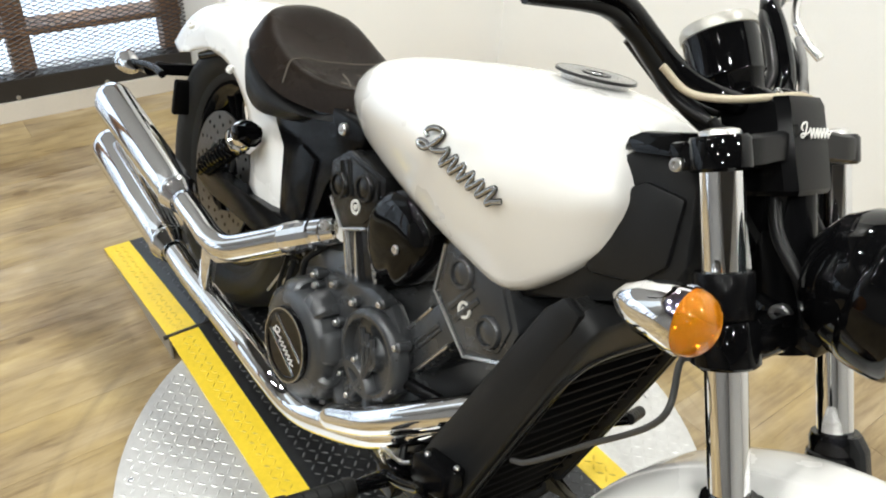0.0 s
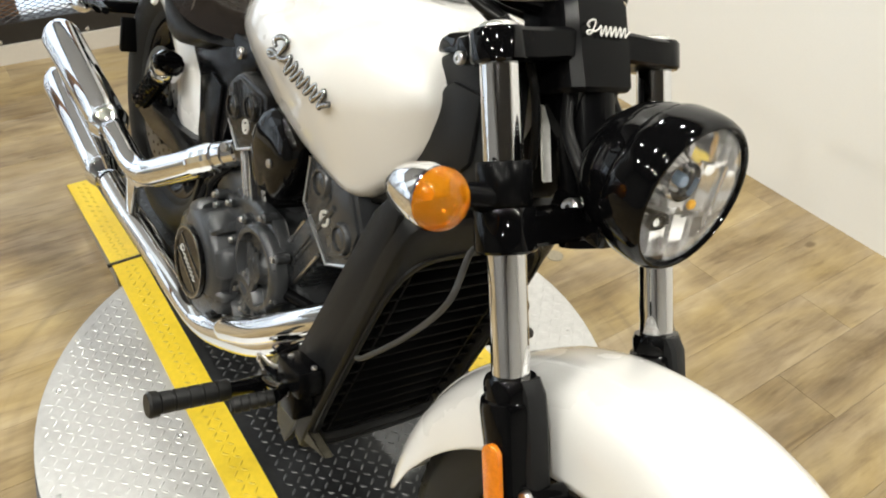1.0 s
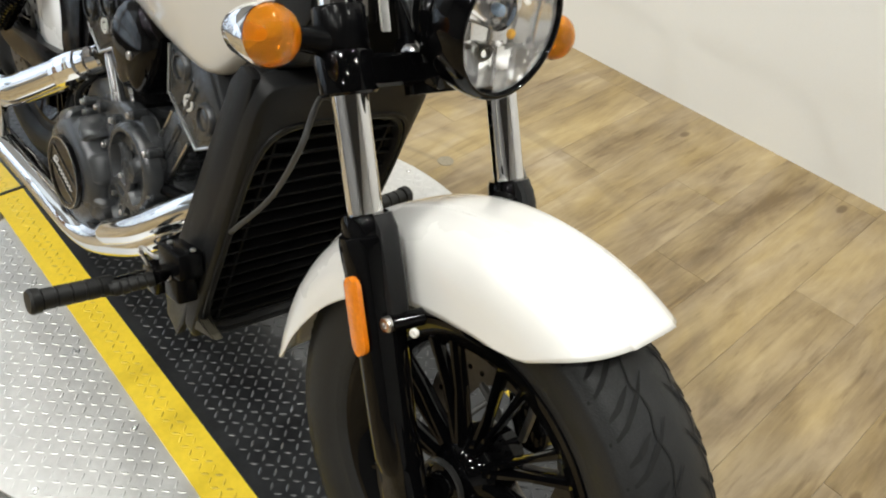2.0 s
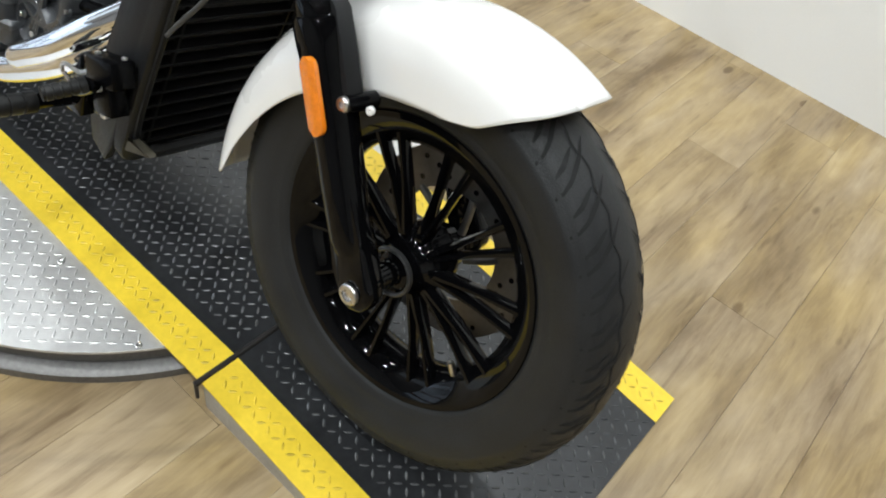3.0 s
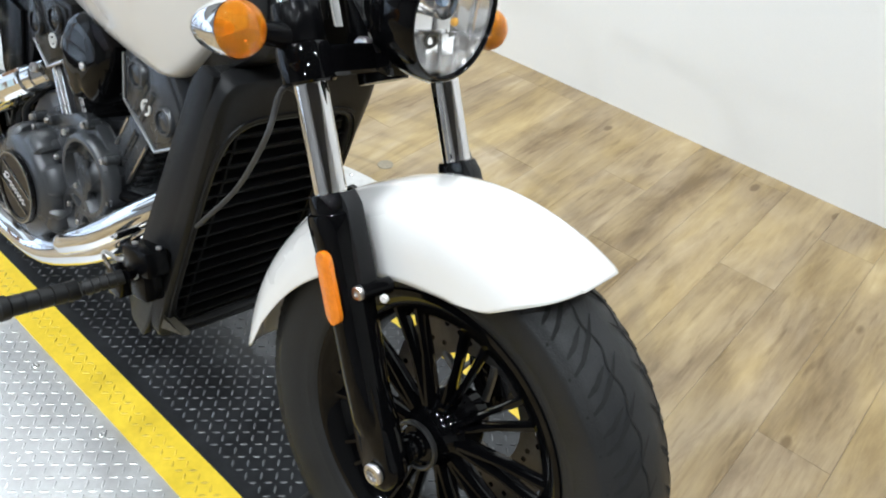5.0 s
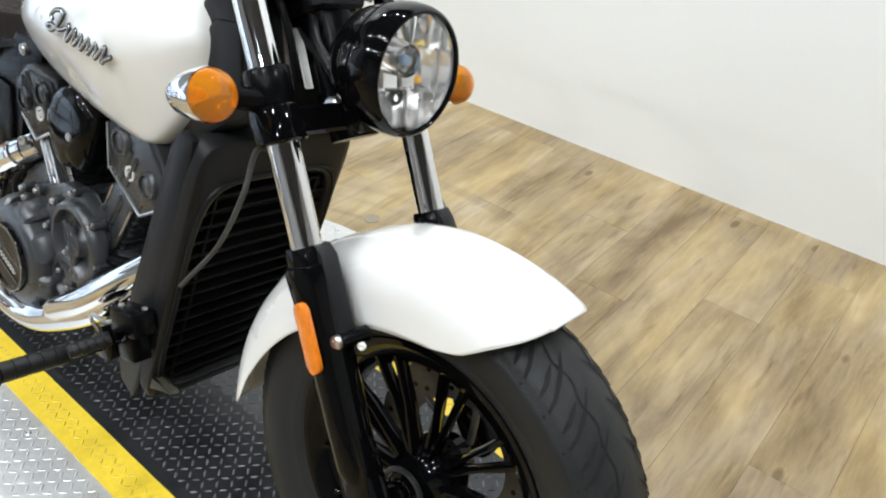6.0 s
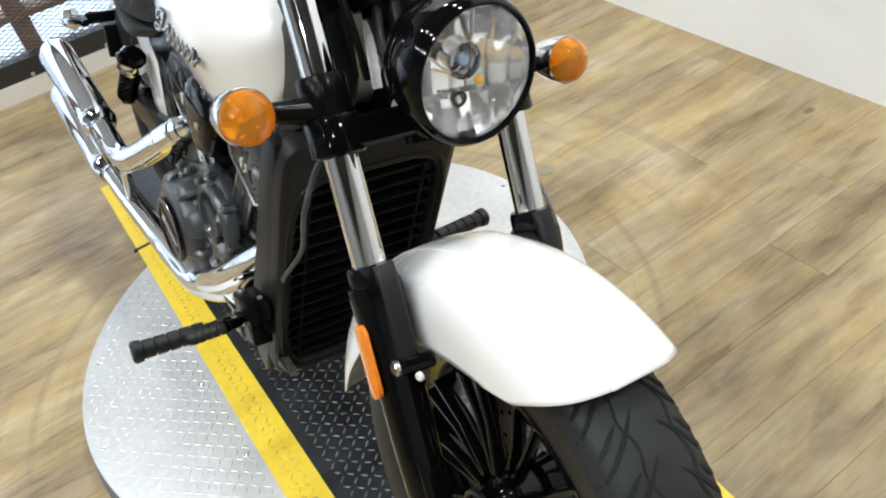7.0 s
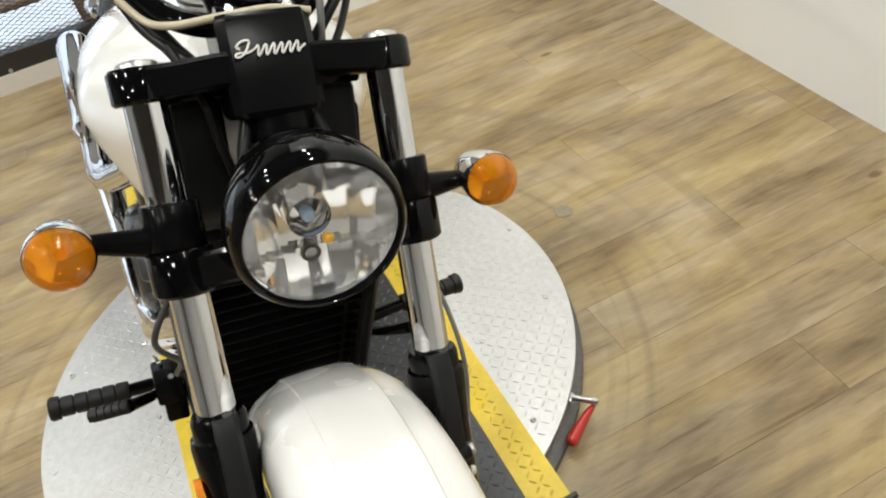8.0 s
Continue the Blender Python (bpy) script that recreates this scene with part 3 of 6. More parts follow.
def wheel(name, centre, radius, width, rim_r, spokes, parent, groove):
    w = group(name, parent, centre, "black cast wheel with a road tyre")
    hw, r = width / 2, radius
    ridge = [(0.046, rim_r + 0.008), (0.0505, rim_r + 0.013), (0.0500, rim_r + 0.0155), (0.0535, rim_r + 0.019), (0.0530, rim_r + 0.0215), (hw * 0.90, r * 0.76), (hw * 0.965, r * 0.81), (hw, r * 0.86), (hw * 0.985, r * 0.888), (hw * 0.965, r * 0.892), (hw * 0.95, r * 0.915)]
    prof = [(-0.040, rim_r)] + [(-a, b) for a, b in ridge] + [ (-hw * 0.80, r * 0.953), (-hw * 0.45, r * 0.988), (0, r),
            (hw * 0.45, r * 0.988), (hw * 0.80, r * 0.953)] + ridge[::-1] + [(0.040, rim_r)]
    bm = BM()
    lathe(bm, (0, 0, 0), (0, 1, 0), prof, 96)
    part("tyre", bm, RUBBER, w, "black rubber road tyre", smooth=60)
    # slanted sipes: near-black strips just proud of the tread paint the grooves' shade
    if groove:
        bm = BM()
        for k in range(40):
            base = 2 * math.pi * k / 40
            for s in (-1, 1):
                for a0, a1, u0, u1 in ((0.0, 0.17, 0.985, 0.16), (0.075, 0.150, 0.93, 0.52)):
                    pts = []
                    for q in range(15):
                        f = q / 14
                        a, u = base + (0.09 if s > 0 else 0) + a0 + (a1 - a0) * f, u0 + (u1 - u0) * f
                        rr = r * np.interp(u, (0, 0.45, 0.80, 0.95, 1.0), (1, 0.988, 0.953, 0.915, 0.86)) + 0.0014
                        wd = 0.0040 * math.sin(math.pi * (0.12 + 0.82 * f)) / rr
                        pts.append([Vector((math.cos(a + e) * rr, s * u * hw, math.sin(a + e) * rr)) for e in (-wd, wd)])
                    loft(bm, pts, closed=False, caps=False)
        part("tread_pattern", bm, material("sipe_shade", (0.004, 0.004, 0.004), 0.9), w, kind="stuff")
        # zigzag grooves, their shade painted as a dark band on each side
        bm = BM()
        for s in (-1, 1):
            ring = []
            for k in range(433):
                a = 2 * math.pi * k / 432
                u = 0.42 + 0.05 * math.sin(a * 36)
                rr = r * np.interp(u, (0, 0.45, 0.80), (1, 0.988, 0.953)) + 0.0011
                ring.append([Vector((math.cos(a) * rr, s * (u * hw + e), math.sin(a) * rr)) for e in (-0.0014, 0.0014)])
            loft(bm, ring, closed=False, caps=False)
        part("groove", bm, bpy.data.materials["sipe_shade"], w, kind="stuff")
    bm = BM()
    lathe(bm, (0, 0, 0), (0, 1, 0), [(-0.046, rim_r - 0.004), (-0.047, rim_r + 0.004), (-0.043, rim_r + 0.006), (-0.037, rim_r - 0.006), (-0.034, rim_r - 0.020), (-0.015, rim_r - 0.034), (0.015, rim_r - 0.034), (0.034, rim_r - 0.020),
                                      (0.037, rim_r - 0.006), (0.043, rim_r + 0.006), (0.047, rim_r + 0.004), (0.046, rim_r - 0.004), (0.036, rim_r - 0.026), (0.014, rim_r - 0.042), (-0.014, rim_r - 0.042), (-0.036, rim_r - 0.026), (-0.046, rim_r - 0.004)], 96)
    part("rim", bm, GLOSS, w, "gloss black rim")
    bm = BM()
    lathe(bm, (0, 0, 0), (0, 1, 0), [(-0.098, 0.012), (-0.098, 0.0185), (-0.062, 0.0195), (-0.060, 0.027), (-0.046, 0.031), (-0.028, 0.038), (-0.020, 0.052), (0.022, 0.052), (0.030, 0.040), (0.055, 0.038), (0.055, 0.012)], 32)
    part("hub", bm, GLOSS, w, "gloss black hub")
    if spokes:
        for k in range(spokes):
            a = 2 * math.pi * (k + 0.3) / spokes
            for d in (-0.10, 0.10):
                bm = BM()
                ca, cb = a + d * 0.55, a + d
                ra, rb = 0.044, rim_r - 0.020
                p, q = Vector((math.cos(ca) * ra, -0.018, math.sin(ca) * ra)), Vector((math.cos(cb) * rb, -0.027, math.sin(cb) * rb))
                mid = (p + q) / 2 + Vector((0, 0.004, 0))
                t = Vector((-math.sin(a), 0, math.cos(a)))
                secs = []
                for c, wd, dp in ((p, 0.0070, 0.014), (mid, 0.0046, 0.011), (q, 0.0070, 0.010)):
                    secs.append([c + t * (wd * x) + Vector((0, dp * y, 0)) for x, y in ((-1, 0.5), (-0.9, -0.4), (-0.4, -1), (0.4, -1), (0.9, -0.4), (1, 0.5), (0.5, 1), (-0.5, 1))])
                loft(bm, secs)
                part("spoke", bm, GLOSS, w, smooth=50)
    return w


front_wheel = wheel("front_wheel", AXLE, 0.322, 0.132, 0.211, 10, bike, True)
bm = BM()
lathe(bm, (0, 0, 0), (0, -1, 0), [(0.060, 0.0305), (0.0655, 0.0310), (0.0670, 0.0335), (0.0655, 0.0360), (0.060, 0.0365)], 40)
part("dust_seal", bm, DARKM, front_wheel, "dark seal ring on the hub")
bm = BM()
rod(bm, (0.128, -0.020, -0.115), (0.118, -0.026, -0.095), 0.005)
part("valve", bm, STEEL, front_wheel, "steel valve stem")
bm = BM()
lathe(bm, (0, 0, 0), (0, 1, 0), [(0.060, 0.088), (0.060, 0.149), (0.065, 0.149), (0.065, 0.088), (0.060, 0.088)], 64)
disc = part("brake_disc", bm, DISCM, front_wheel, "drilled steel brake disc")
for k in range(6):
    bm = BM()
    a = math.pi / 3 * k
    sweep(bm, [(math.cos(a) * 0.04, 0.057, math.sin(a) * 0.04), (math.cos(a + 0.25) * 0.07, 0.059, math.sin(a + 0.25) * 0.07), (math.cos(a + 0.35) * 0.092, 0.061, math.sin(a + 0.35) * 0.092)], 0.006, seg=8)
    part("carrier_arm", bm, DISCM, front_wheel)
bm = BM()
for k in range(40):
    a = 2 * math.pi * k / 40
    r = (0.105, 0.119, 0.133)[k % 3]
    lathe(bm, (math.cos(a) * r, 0.0592, math.sin(a) * r), (0, 1, 0), [(0, 0), (0, 0.0042), (0.0062, 0.0042), (0.0062, 0)], 10)
part("drilling", bm, GLOSS, front_wheel, kind="stuff")

rear_wheel = wheel("rear_wheel", REAR, 0.325, 0.150, 0.215, 10, bike, False)
bm = BM()
lathe(bm, (0, 0, 0), (0, 1, 0), [(-0.075, 0.085), (-0.075, 0.149), (-0.070, 0.149), (-0.070, 0.085), (-0.075, 0.085)], 64)
part("brake_disc", bm, DISCM, rear_wheel, "drilled steel brake disc")
bm = BM()
for k in range(45):
    a = 2 * math.pi * k / 45
    r = (0.100, 0.117, 0.135)[k % 3]
    lathe(bm, (math.cos(a) * r, -0.0692, math.sin(a) * r), (0, -1, 0), [(0, 0), (0, 0.0046), (0.0064, 0.0046), (0.0064, 0)], 10)
part("drilling", bm, GLOSS, rear_wheel, kind="stuff")
for k in range(10):
    bm = BM()
    a = 2 * math.pi * k / 10
    sweep(bm, [(math.cos(a) * 0.05, -0.073, math.sin(a) * 0.05), (math.cos(a + 0.3) * 0.07, -0.073, math.sin(a + 0.3) * 0.07), (math.cos(a + 0.45) * 0.09, -0.073, math.sin(a + 0.45) * 0.09)], 0.005, seg=6)
    part("carrier_arm", bm, DISCM, rear_wheel)

# ---- fork ----
for s, side in ((-1, "right"), (1, "left")):
    y = s * FORK_Y
    leg = group("fork_leg", bike, (0, 0, 0), "chrome fork tube in a black lower leg")
    bm = BM()
    rod(bm, fork(0.60, y), fork(0.938, y), 0.0205, seg=40)
    part("tube", bm, CHROME, leg, "chrome tube")
    bm = BM()
    lathe(bm, fork(0.377, y), FDIR, [(-0.012, 0.0), (-0.02, 0.022), (0.0, 0.0275), (0.06, 0.029), (0.20, 0.030), (0.235, 0.033), (0.258, 0.034), (0.266, 0.0325), (0.268, 0.029), (0.284, 0.029), (0.290, 0.0265), (0.290, 0.0)], 40)
    part("lower_leg", bm, GLOSS, leg, "gloss black lower leg")
    # flat web down the front of the leg to the axle clamp
    bm = BM()
    poly = [fork(0.50, y, 0.024), fork(0.37, y, 0.029), (0.027, 0, 0.335), (0.033, 0, 0.315), (0.022, 0, 0.292), (0.0, 0, 0.284), (-0.022, 0, 0.294), fork(0.34, y, -0.024), fork(0.45, y, -0.026)]
    prism(bm, [(p[0], p[2]) for p in poly], y - 0.0165, y + 0.0165, 0.010, 3)
    part("axle_clamp", bm, GLOSS, leg, "gloss black axle clamp")
    bm = BM()
    lathe(bm, (0, y + s * 0.018, 0.315), (0, s, 0), [(0, 0.0), (0, 0.015), (0.004, 0.015), (0.006, 0.013), (0.006, 0.009), (0.002, 0.008), (0.002, 0)], 28)
    part("axle_end", bm, STEEL, leg, "bare steel axle end")
    if s < 0:
        c = fork(0.535, y, 0.004, 0.031)
        bm = BM()
        secs = []
        for f in np.sin(np.linspace(-math.pi / 2, math.pi / 2, 33)):
            hwid = 0.0125 * math.sqrt(max(0.0, 1 - (max(0, abs(f) - 0.74) / 0.26) ** 2))
            p = c + FDIR * (0.046 * f)
            u = Vector((0.879, 0, 0.476)) * max(hwid, 0.0012)
            o = Vector((0, -0.008, 0))
            secs.append([p - u, p - u + o * 0.7, p - u * 0.6 + o, p + u * 0.6 + o, p + u + o * 0.7, p + u])
        loft(bm, secs)
        part("reflector", bm, REFLEX, leg, "long amber reflector", smooth=30)
    # matt bracket on the leg's front that carries the fender
    bm = BM()
    loft(bm, [[fork(z, y, a) + Vector((0, s * o, 0)) for a, o in ((0.020, 0.010), (w, 0.009), (w + 0.004, 0.003), (w + 0.004, -0.012), (w, -0.017), (0.016, -0.017))] for z, w in ((0.515, 0.030), (0.530, 0.036), (0.575, 0.036), (0.618, 0.034), (0.632, 0.026))])
    part("fender_bracket", bm, SHROUD, leg, "matt black fender bracket", smooth=35)
    # fender stay with its bolts
    p = fork(0.525, y, 0.032)
    bm = BM()
    rod(bm, p + Vector((0, s * 0.012, 0)), p + Vector((0.012, -s * 0.030, 0.006)), 0.0105, bevel=0.003)
    part("fender_stay", bm, GLOSS, leg)
    bolt("bolt", p + Vector((0, s * 0.010, 0)), (0, s, 0), 0.0095, leg)
    bolt("bolt", p + Vector((0.030, s * 0.000, 0.006)), (0.2, s, 0), 0.0055, leg, PEARL)


def signal(at, s, stalk_from, parent, lens_mat, name, label, r=0.030, d=(0.965, 0, 0.26)):
    g = group(name, parent, (0, 0, 0), label)
    at = Vector(at)
    d = Vector(d)
    bm = BM()
    lathe(bm, at, -d, [(-0.004, r + 0.001), (0.0, r + 0.002), (0.018, r), (0.042, r * 0.84), (0.062, r * 0.55), (0.074, r * 0.2), (0.077, 0)], 32)
    part("housing", bm, CHROME, g, "chrome bullet housing")
    bm = BM()
    lathe(bm, at, d, [(0.0, r), (0.007, r), (0.013, r * 0.94), (0.0185, r * 0.82), (0.0235, r * 0.62), (0.0265, r * 0.36), (0.0275, 0)], 32)
    part("lens", bm, lens_mat, g, "amber lens" if lens_mat is AMBER else "clear lens")
    bm = BM()
    lathe(bm, at, -d, [(0.002, r - 0.001), (0.012, r * 0.82), (0.020, r * 0.45), (0.022, 0)], 28)
    part("reflector", bm, MIRROR, g, "bright reflector bowl")
    bm = BM()
    lathe(bm, at - d * 0.020, d, [(0, 0.004), (0.006, 0.005), (0.010, 0.004), (0.012, 0)], 16)
    part("bulb", bm, BULB if lens_mat is AMBER else SILVER, g)
    bm = BM()
    a = Vector(stalk_from)
    b = at - d * 0.028 + Vector((0, -s * r * 0.6, -0.002))
    sweep(bm, [a, a.lerp(b, 0.5), b], [0.0165, 0.013, 0.009], seg=16)
    part("stalk", bm, SATIN, g, "black stalk")
    return g


# ---- yokes, bars and headlight ----
yoke = group("yoke", bike, (0, 0, 0), "black upper and lower fork clamps")
for s in (-1, 1):
    y = s * FORK_Y
    bm = BM()
    lathe(bm, fork(0.911, y), FDIR, [(0, 0.0205), (0, 0.027), (0.003, 0.030), (0.030, 0.030), (0.034, 0.027), (0.034, 0.020)], 36)
    box(bm, (0, 0, 0), (0.024, 0.020, 0.028), 0.004, Matrix.Translation(fork(0.926, y, -0.030, 0.012)) @ pose(0, 0, 0, 0, -28.4, 0))
    part("upper_clamp", bm, GLOSS, yoke)
    bm = BM()
    lathe(bm, fork(0.944, y), FDIR, [(-0.008, 0.0195), (0.0, 0.0195), (0.002, 0.018), (0.004, 0.010), (0.0045, 0.0)], 28)
    part("fork_cap", bm, STEEL, yoke, "bare metal fork cap")
    bolt("bolt", fork(0.919, y, -0.032, 0.022), (0, s, 0), 0.007, yoke)
    bm = BM()
    lathe(bm, fork(0.746, y), FDIR, [(0, 0.0205), (0, 0.030), (0.003, 0.033), (0.042, 0.033), (0.046, 0.030), (0.046, 0.0205)], 36)
    part("lower_clamp", bm, GLOSS, yoke)
    bm = BM()
    lathe(bm, fork(0.787, y), FDIR, [(0, 0.0205), (0, 0.0275), (0.002, 0.029), (0.044, 0.029), (0.046, 0.0275), (0.046, 0.0205)], 36)
    part("signal_collar", bm, SATIN, yoke, "matt black collar for the turn signal")
    signal((-0.246, s * 0.2240 - 0.0025, 0.8055 - 0.0065 * s), s, fork(0.795, y, 0.0, 0.018), bike, AMBER, "turn_signal", "round amber turn signal in a chrome bullet housing")
bm = BM()
loft(bm, [[fork(0.911, y, a * w) + FDIR * (h + lift) for a, h in ((-0.024, 0.0), (0.024, 0.0), (0.029, 0.004), (0.030, 0.029), (0.026, 0.033), (-0.024, 0.033), (-0.028, 0.029), (-0.028, 0.004))] for y, w, lift in ((-0.132, 0.90, 0.0), (-0.118, 1, 0.0), (-0.09, 0.97, 0.001), (-0.055, 0.92, 0.004), (0.055, 0.92, 0.004), (0.09, 0.97, 0.001), (0.118, 1, 0.0), (0.132, 0.90, 0.0))])
part("upper_bridge", bm, SATIN, yoke)
bm = BM()
loft(bm, [[fork(0.750, y, a) + FDIR * h for a, h in ((-0.028, 0.0), (0.026, 0.0), (0.030, 0.004), (0.030, 0.032), (0.026, 0.036), (-0.028, 0.036), (-0.032, 0.032), (-0.032, 0.004))] for y in (-0.12, -0.05, 0.05, 0.12)])
part("lower_bridge", bm, GLOSS, yoke)
bm = BM()
rod(bm, fork(0.74, 0.001), fork(0.90, 0.001), 0.033, seg=28)
part("steering_stem", bm, SATIN, yoke)


def word_ribbon(name, parent, m, length, height, mat, edge=None):
    """A maker's name in script, as one plain flowing ribbon: a tall looped swash and a run of slanted waves."""
    pts = [(-0.47, 0.14), (-0.52, 0.26), (-0.47, 0.46), (-0.38, 0.54), (-0.34, 0.44), (-0.37, 0.12), (-0.42, -0.14), (-0.49, -0.22), (-0.53, -0.12), (-0.47, -0.02), (-0.36, -0.06), (-0.29, 0.02)]
    for k in range(6):
        x, hi = -0.26 + 0.118 * k, 0.24
        pts += [(x + 0.02, hi * 0.55), (x + 0.045, hi), (x + 0.062, hi * 0.6), (x + 0.060, -0.16), (x + 0.078, -0.24), (x + 0.100, -0.12)]
    pts.append((0.50, 0.06))
    for nm, mt, rad, z in ((name + "_edge", edge, 0.085, 0.0), (name, mat, 0.055, 0.0016)):
        if mt is None:
            continue
        bm = BM()
        sweep(bm, [(x * length + 0.22 * y * height, y * height, 0.0) for x, y in pts], rad * height, seg=8, n=4)
        for v in bm.verts:
            v.co = m @ Vector((v.co.x, v.co.y, v.co.z * 0.6 + z))
        part(nm, bm, mt, parent, "flowing script badge", smooth=60)


# riser block with its name plate
riser = group("riser", bike, (0, 0, 0), "black handlebar riser with a name plate")
bm = BM()
loft(bm, [[Vector((xf + dx, y * w, z + dx * 0.5)) for dx, y in ((0, -0.038), (0.002, 0.0), (0, 0.038), (-0.010, 0.047), (-0.062, 0.049), (-0.068, 0.042), (-0.068, -0.042), (-0.062, -0.049), (-0.010, -0.047))] for z, xf, w in ((0.901, -0.284, 0.88), (0.907, -0.284, 0.97), (0.935, -0.302, 1.0), (0.980, -0.331, 1.0), (0.986, -0.338, 0.93))])
part("block", bm, SATIN, riser, smooth=30)
bm = BM()
loft(bm, [[Vector((xf + dx, y * w, z)) for dx, y in ((0, -0.036), (0, 0.036), (-0.008, 0.043), (-0.055, 0.043), (-0.060, 0.036), (-0.060, -0.036), (-0.055, -0.043), (-0.008, -0.043))] for z, xf, w in ((0.825, -0.280, 0.62), (0.855, -0.284, 0.74), (0.904, -0.296, 0.92))])
part("lower_cover", bm, GLOSS, riser, "gloss black cover behind the headlight", smooth=30)
word_ribbon("name_plate", riser, Matrix(((0, 0, 1, -0.3110), (1, 0, 0, 0.0), (0, 1, 0, 0.957), (0, 0, 0, 1))) @ pose(0, 0, 0, -32, 0, 0), 0.066, 0.020, SILVER)

bars = group("handlebar", bike, (0, 0, 0), "gloss black swept-back handlebar")
for s in (-1, 1):
    bm = BM()
    bend = [(-0.390, -0.065, 0.962), (-0.412, -0.085, 0.967), (-0.435, -0.102, 0.979), (-0.455, -0.126, 0.999), (-0.468, -0.160, 1.020), (-0.472, -0.200, 1.031), (-0.488, -0.280, 1.024), (-0.545, -0.350, 1.014), (-0.66, -0.395, 1.004)]
    if s > 0:  # the bars stand a little turned in their clamps
        bend = [(-0.382, 0.050, 0.967), (-0.400, 0.075, 0.984), (-0.425, 0.094, 1.006), (-0.455, 0.112, 1.030), (-0.484, 0.130, 1.050), (-0.508, 0.175, 1.068), (-0.530, 0.250, 1.072), (-0.585, 0.335, 1.062), (-0.69, 0.385, 1.050)]
    sweep(bm, [(-0.368, 0, 0.961), (-0.372, s * 0.03, 0.960)] + bend, 0.0125, seg=18)
    part("bar", bm, GLOSS, bars)
    bm = BM()
    end = Vector(bend[-1])
    sweep(bm, [end + Vector((0.02, -s * 0.007, 0.002)), end + Vector((-0.12, s * 0.035, -0.008))], 0.0165, seg=18, curve=False)
    part("grip", bm, GRIP, bars, "black rubber grip")
    bm = BM()
    sweep(bm, [(-0.560, s * 0.365, 1.018), (-0.520, s * 0.345, 1.026), (-0.540, s * 0.420, 1.016), (-0.60, s * 0.50, 1.005)] if s < 0 else [(-0.515, 0.250, 1.064), (-0.482, 0.205, 1.040), (-0.455, 0.200, 1.021), (-0.428, 0.200, 1.008)], 0.0054, seg=10)
    part("lever", bm, STEEL, bars, "bare metal hand lever")
    bm = BM()
    rod(bm, (-0.352, s * 0.028, 0.925), (-0.367, s * 0.028, 0.972), 0.019, bevel=0.004)
    part("riser_post", bm, GLOSS, bars)
    bm = BM()
    lathe(bm, (-0.3665, s * 0.018, 0.9625), (0, s, 0), [(0, 0.0128), (0, 0.0195), (0.002, 0.021), (0.020, 0.021), (0.022, 0.0195), (0.022, 0.0128)], 28)
    part("bar_clamp", bm, GLOSS, bars)
    bolt("bolt", (-0.353, s * 0.029, 0.983), (0.45, 0, 0.9), 0.0045, bars)
for pts, r, m in ((((-0.345, 0.05, 0.978), (-0.346, 0.01, 0.984), (-0.350, -0.04, 0.979), (-0.375, -0.078, 0.966), (-0.405, -0.102, 0.961), (-0.430, -0.124, 0.978)), 0.0040, TANHOSE),
                  (((-0.33, 0.03, 0.93), (-0.345, 0.07, 0.935), (-0.40, 0.105, 0.955), (-0.45, 0.13, 0.982), (-0.50, 0.17, 1.02)), 0.0045, HOSE),
                  (((-0.335, -0.03, 0.92), (-0.365, -0.075, 0.935), (-0.415, -0.105, 0.950), (-0.450, -0.130, 0.984), (-0.470, -0.172, 1.010)), 0.006, HOSE),
                  (((-0.32, 0.0, 0.90), (-0.37, -0.02, 0.935), (-0.42, -0.06, 0.945), (-0.440, -0.095, 0.955), (-0.470, -0.14, 0.99)), 0.0045, HOSE),
                  (((-0.36, 0.05, 0.93), (-0.372, 0.078, 0.965), (-0.392, 0.100, 0.988), (-0.430, 0.118, 1.012), (-0.478, 0.142, 1.040), (-0.505, 0.19, 1.060)), 0.0060, HOSE),
                  (((-0.40, 0.03, 0.955), (-0.408, 0.056, 0.985), (-0.438, 0.082, 1.012), (-0.472, 0.106, 1.036), (-0.505, 0.16, 1.056)), 0.0065, HOSE),
                  (((-0.42, -0.045, 0.940), (-0.44, -0.085, 0.950), (-0.452, -0.115, 0.975), (-0.468, -0.160, 1.005), (-0.477, -0.22, 1.020)), 0.0055, HOSE),
                  (((-0.350, 0.062, 0.90), (-0.362, 0.066, 0.955), (-0.384, 0.072, 1.003), (-0.412, 0.085, 1.030)), 0.0042, GREYHOSE),
                  (((-0.345, -0.06, 0.922), (-0.385, -0.082, 0.936), (-0.420, -0.100, 0.955), (-0.446, -0.122, 0.979), (-0.464, -0.152, 1.004), (-0.472, -0.195, 1.018), (-0.490, -0.280, 1.014)), 0.0095, HOSE),
                  (((-0.31, -0.045, 0.80), (-0.315, -0.06, 0.86), (-0.34, -0.07, 0.91), (-0.375, -0.09, 0.945)), 0.005, HOSE)):
    bm = BM()
    sweep(bm, pts, r, seg=10)
    part("cable", bm, m, bars)
bm = BM()
loft(bm, [[Vector((x + dx, y + dy, z)) for dx, dy in ((0, -0.006), (0, 0.006), (-0.004, 0.006), (-0.004, -0.006))] for x, y, z in ((-0.279, -0.048, 0.799), (-0.332, -0.032, 0.864))])
part("cable_guide", bm, SILVER, bars, "pale metal strip")

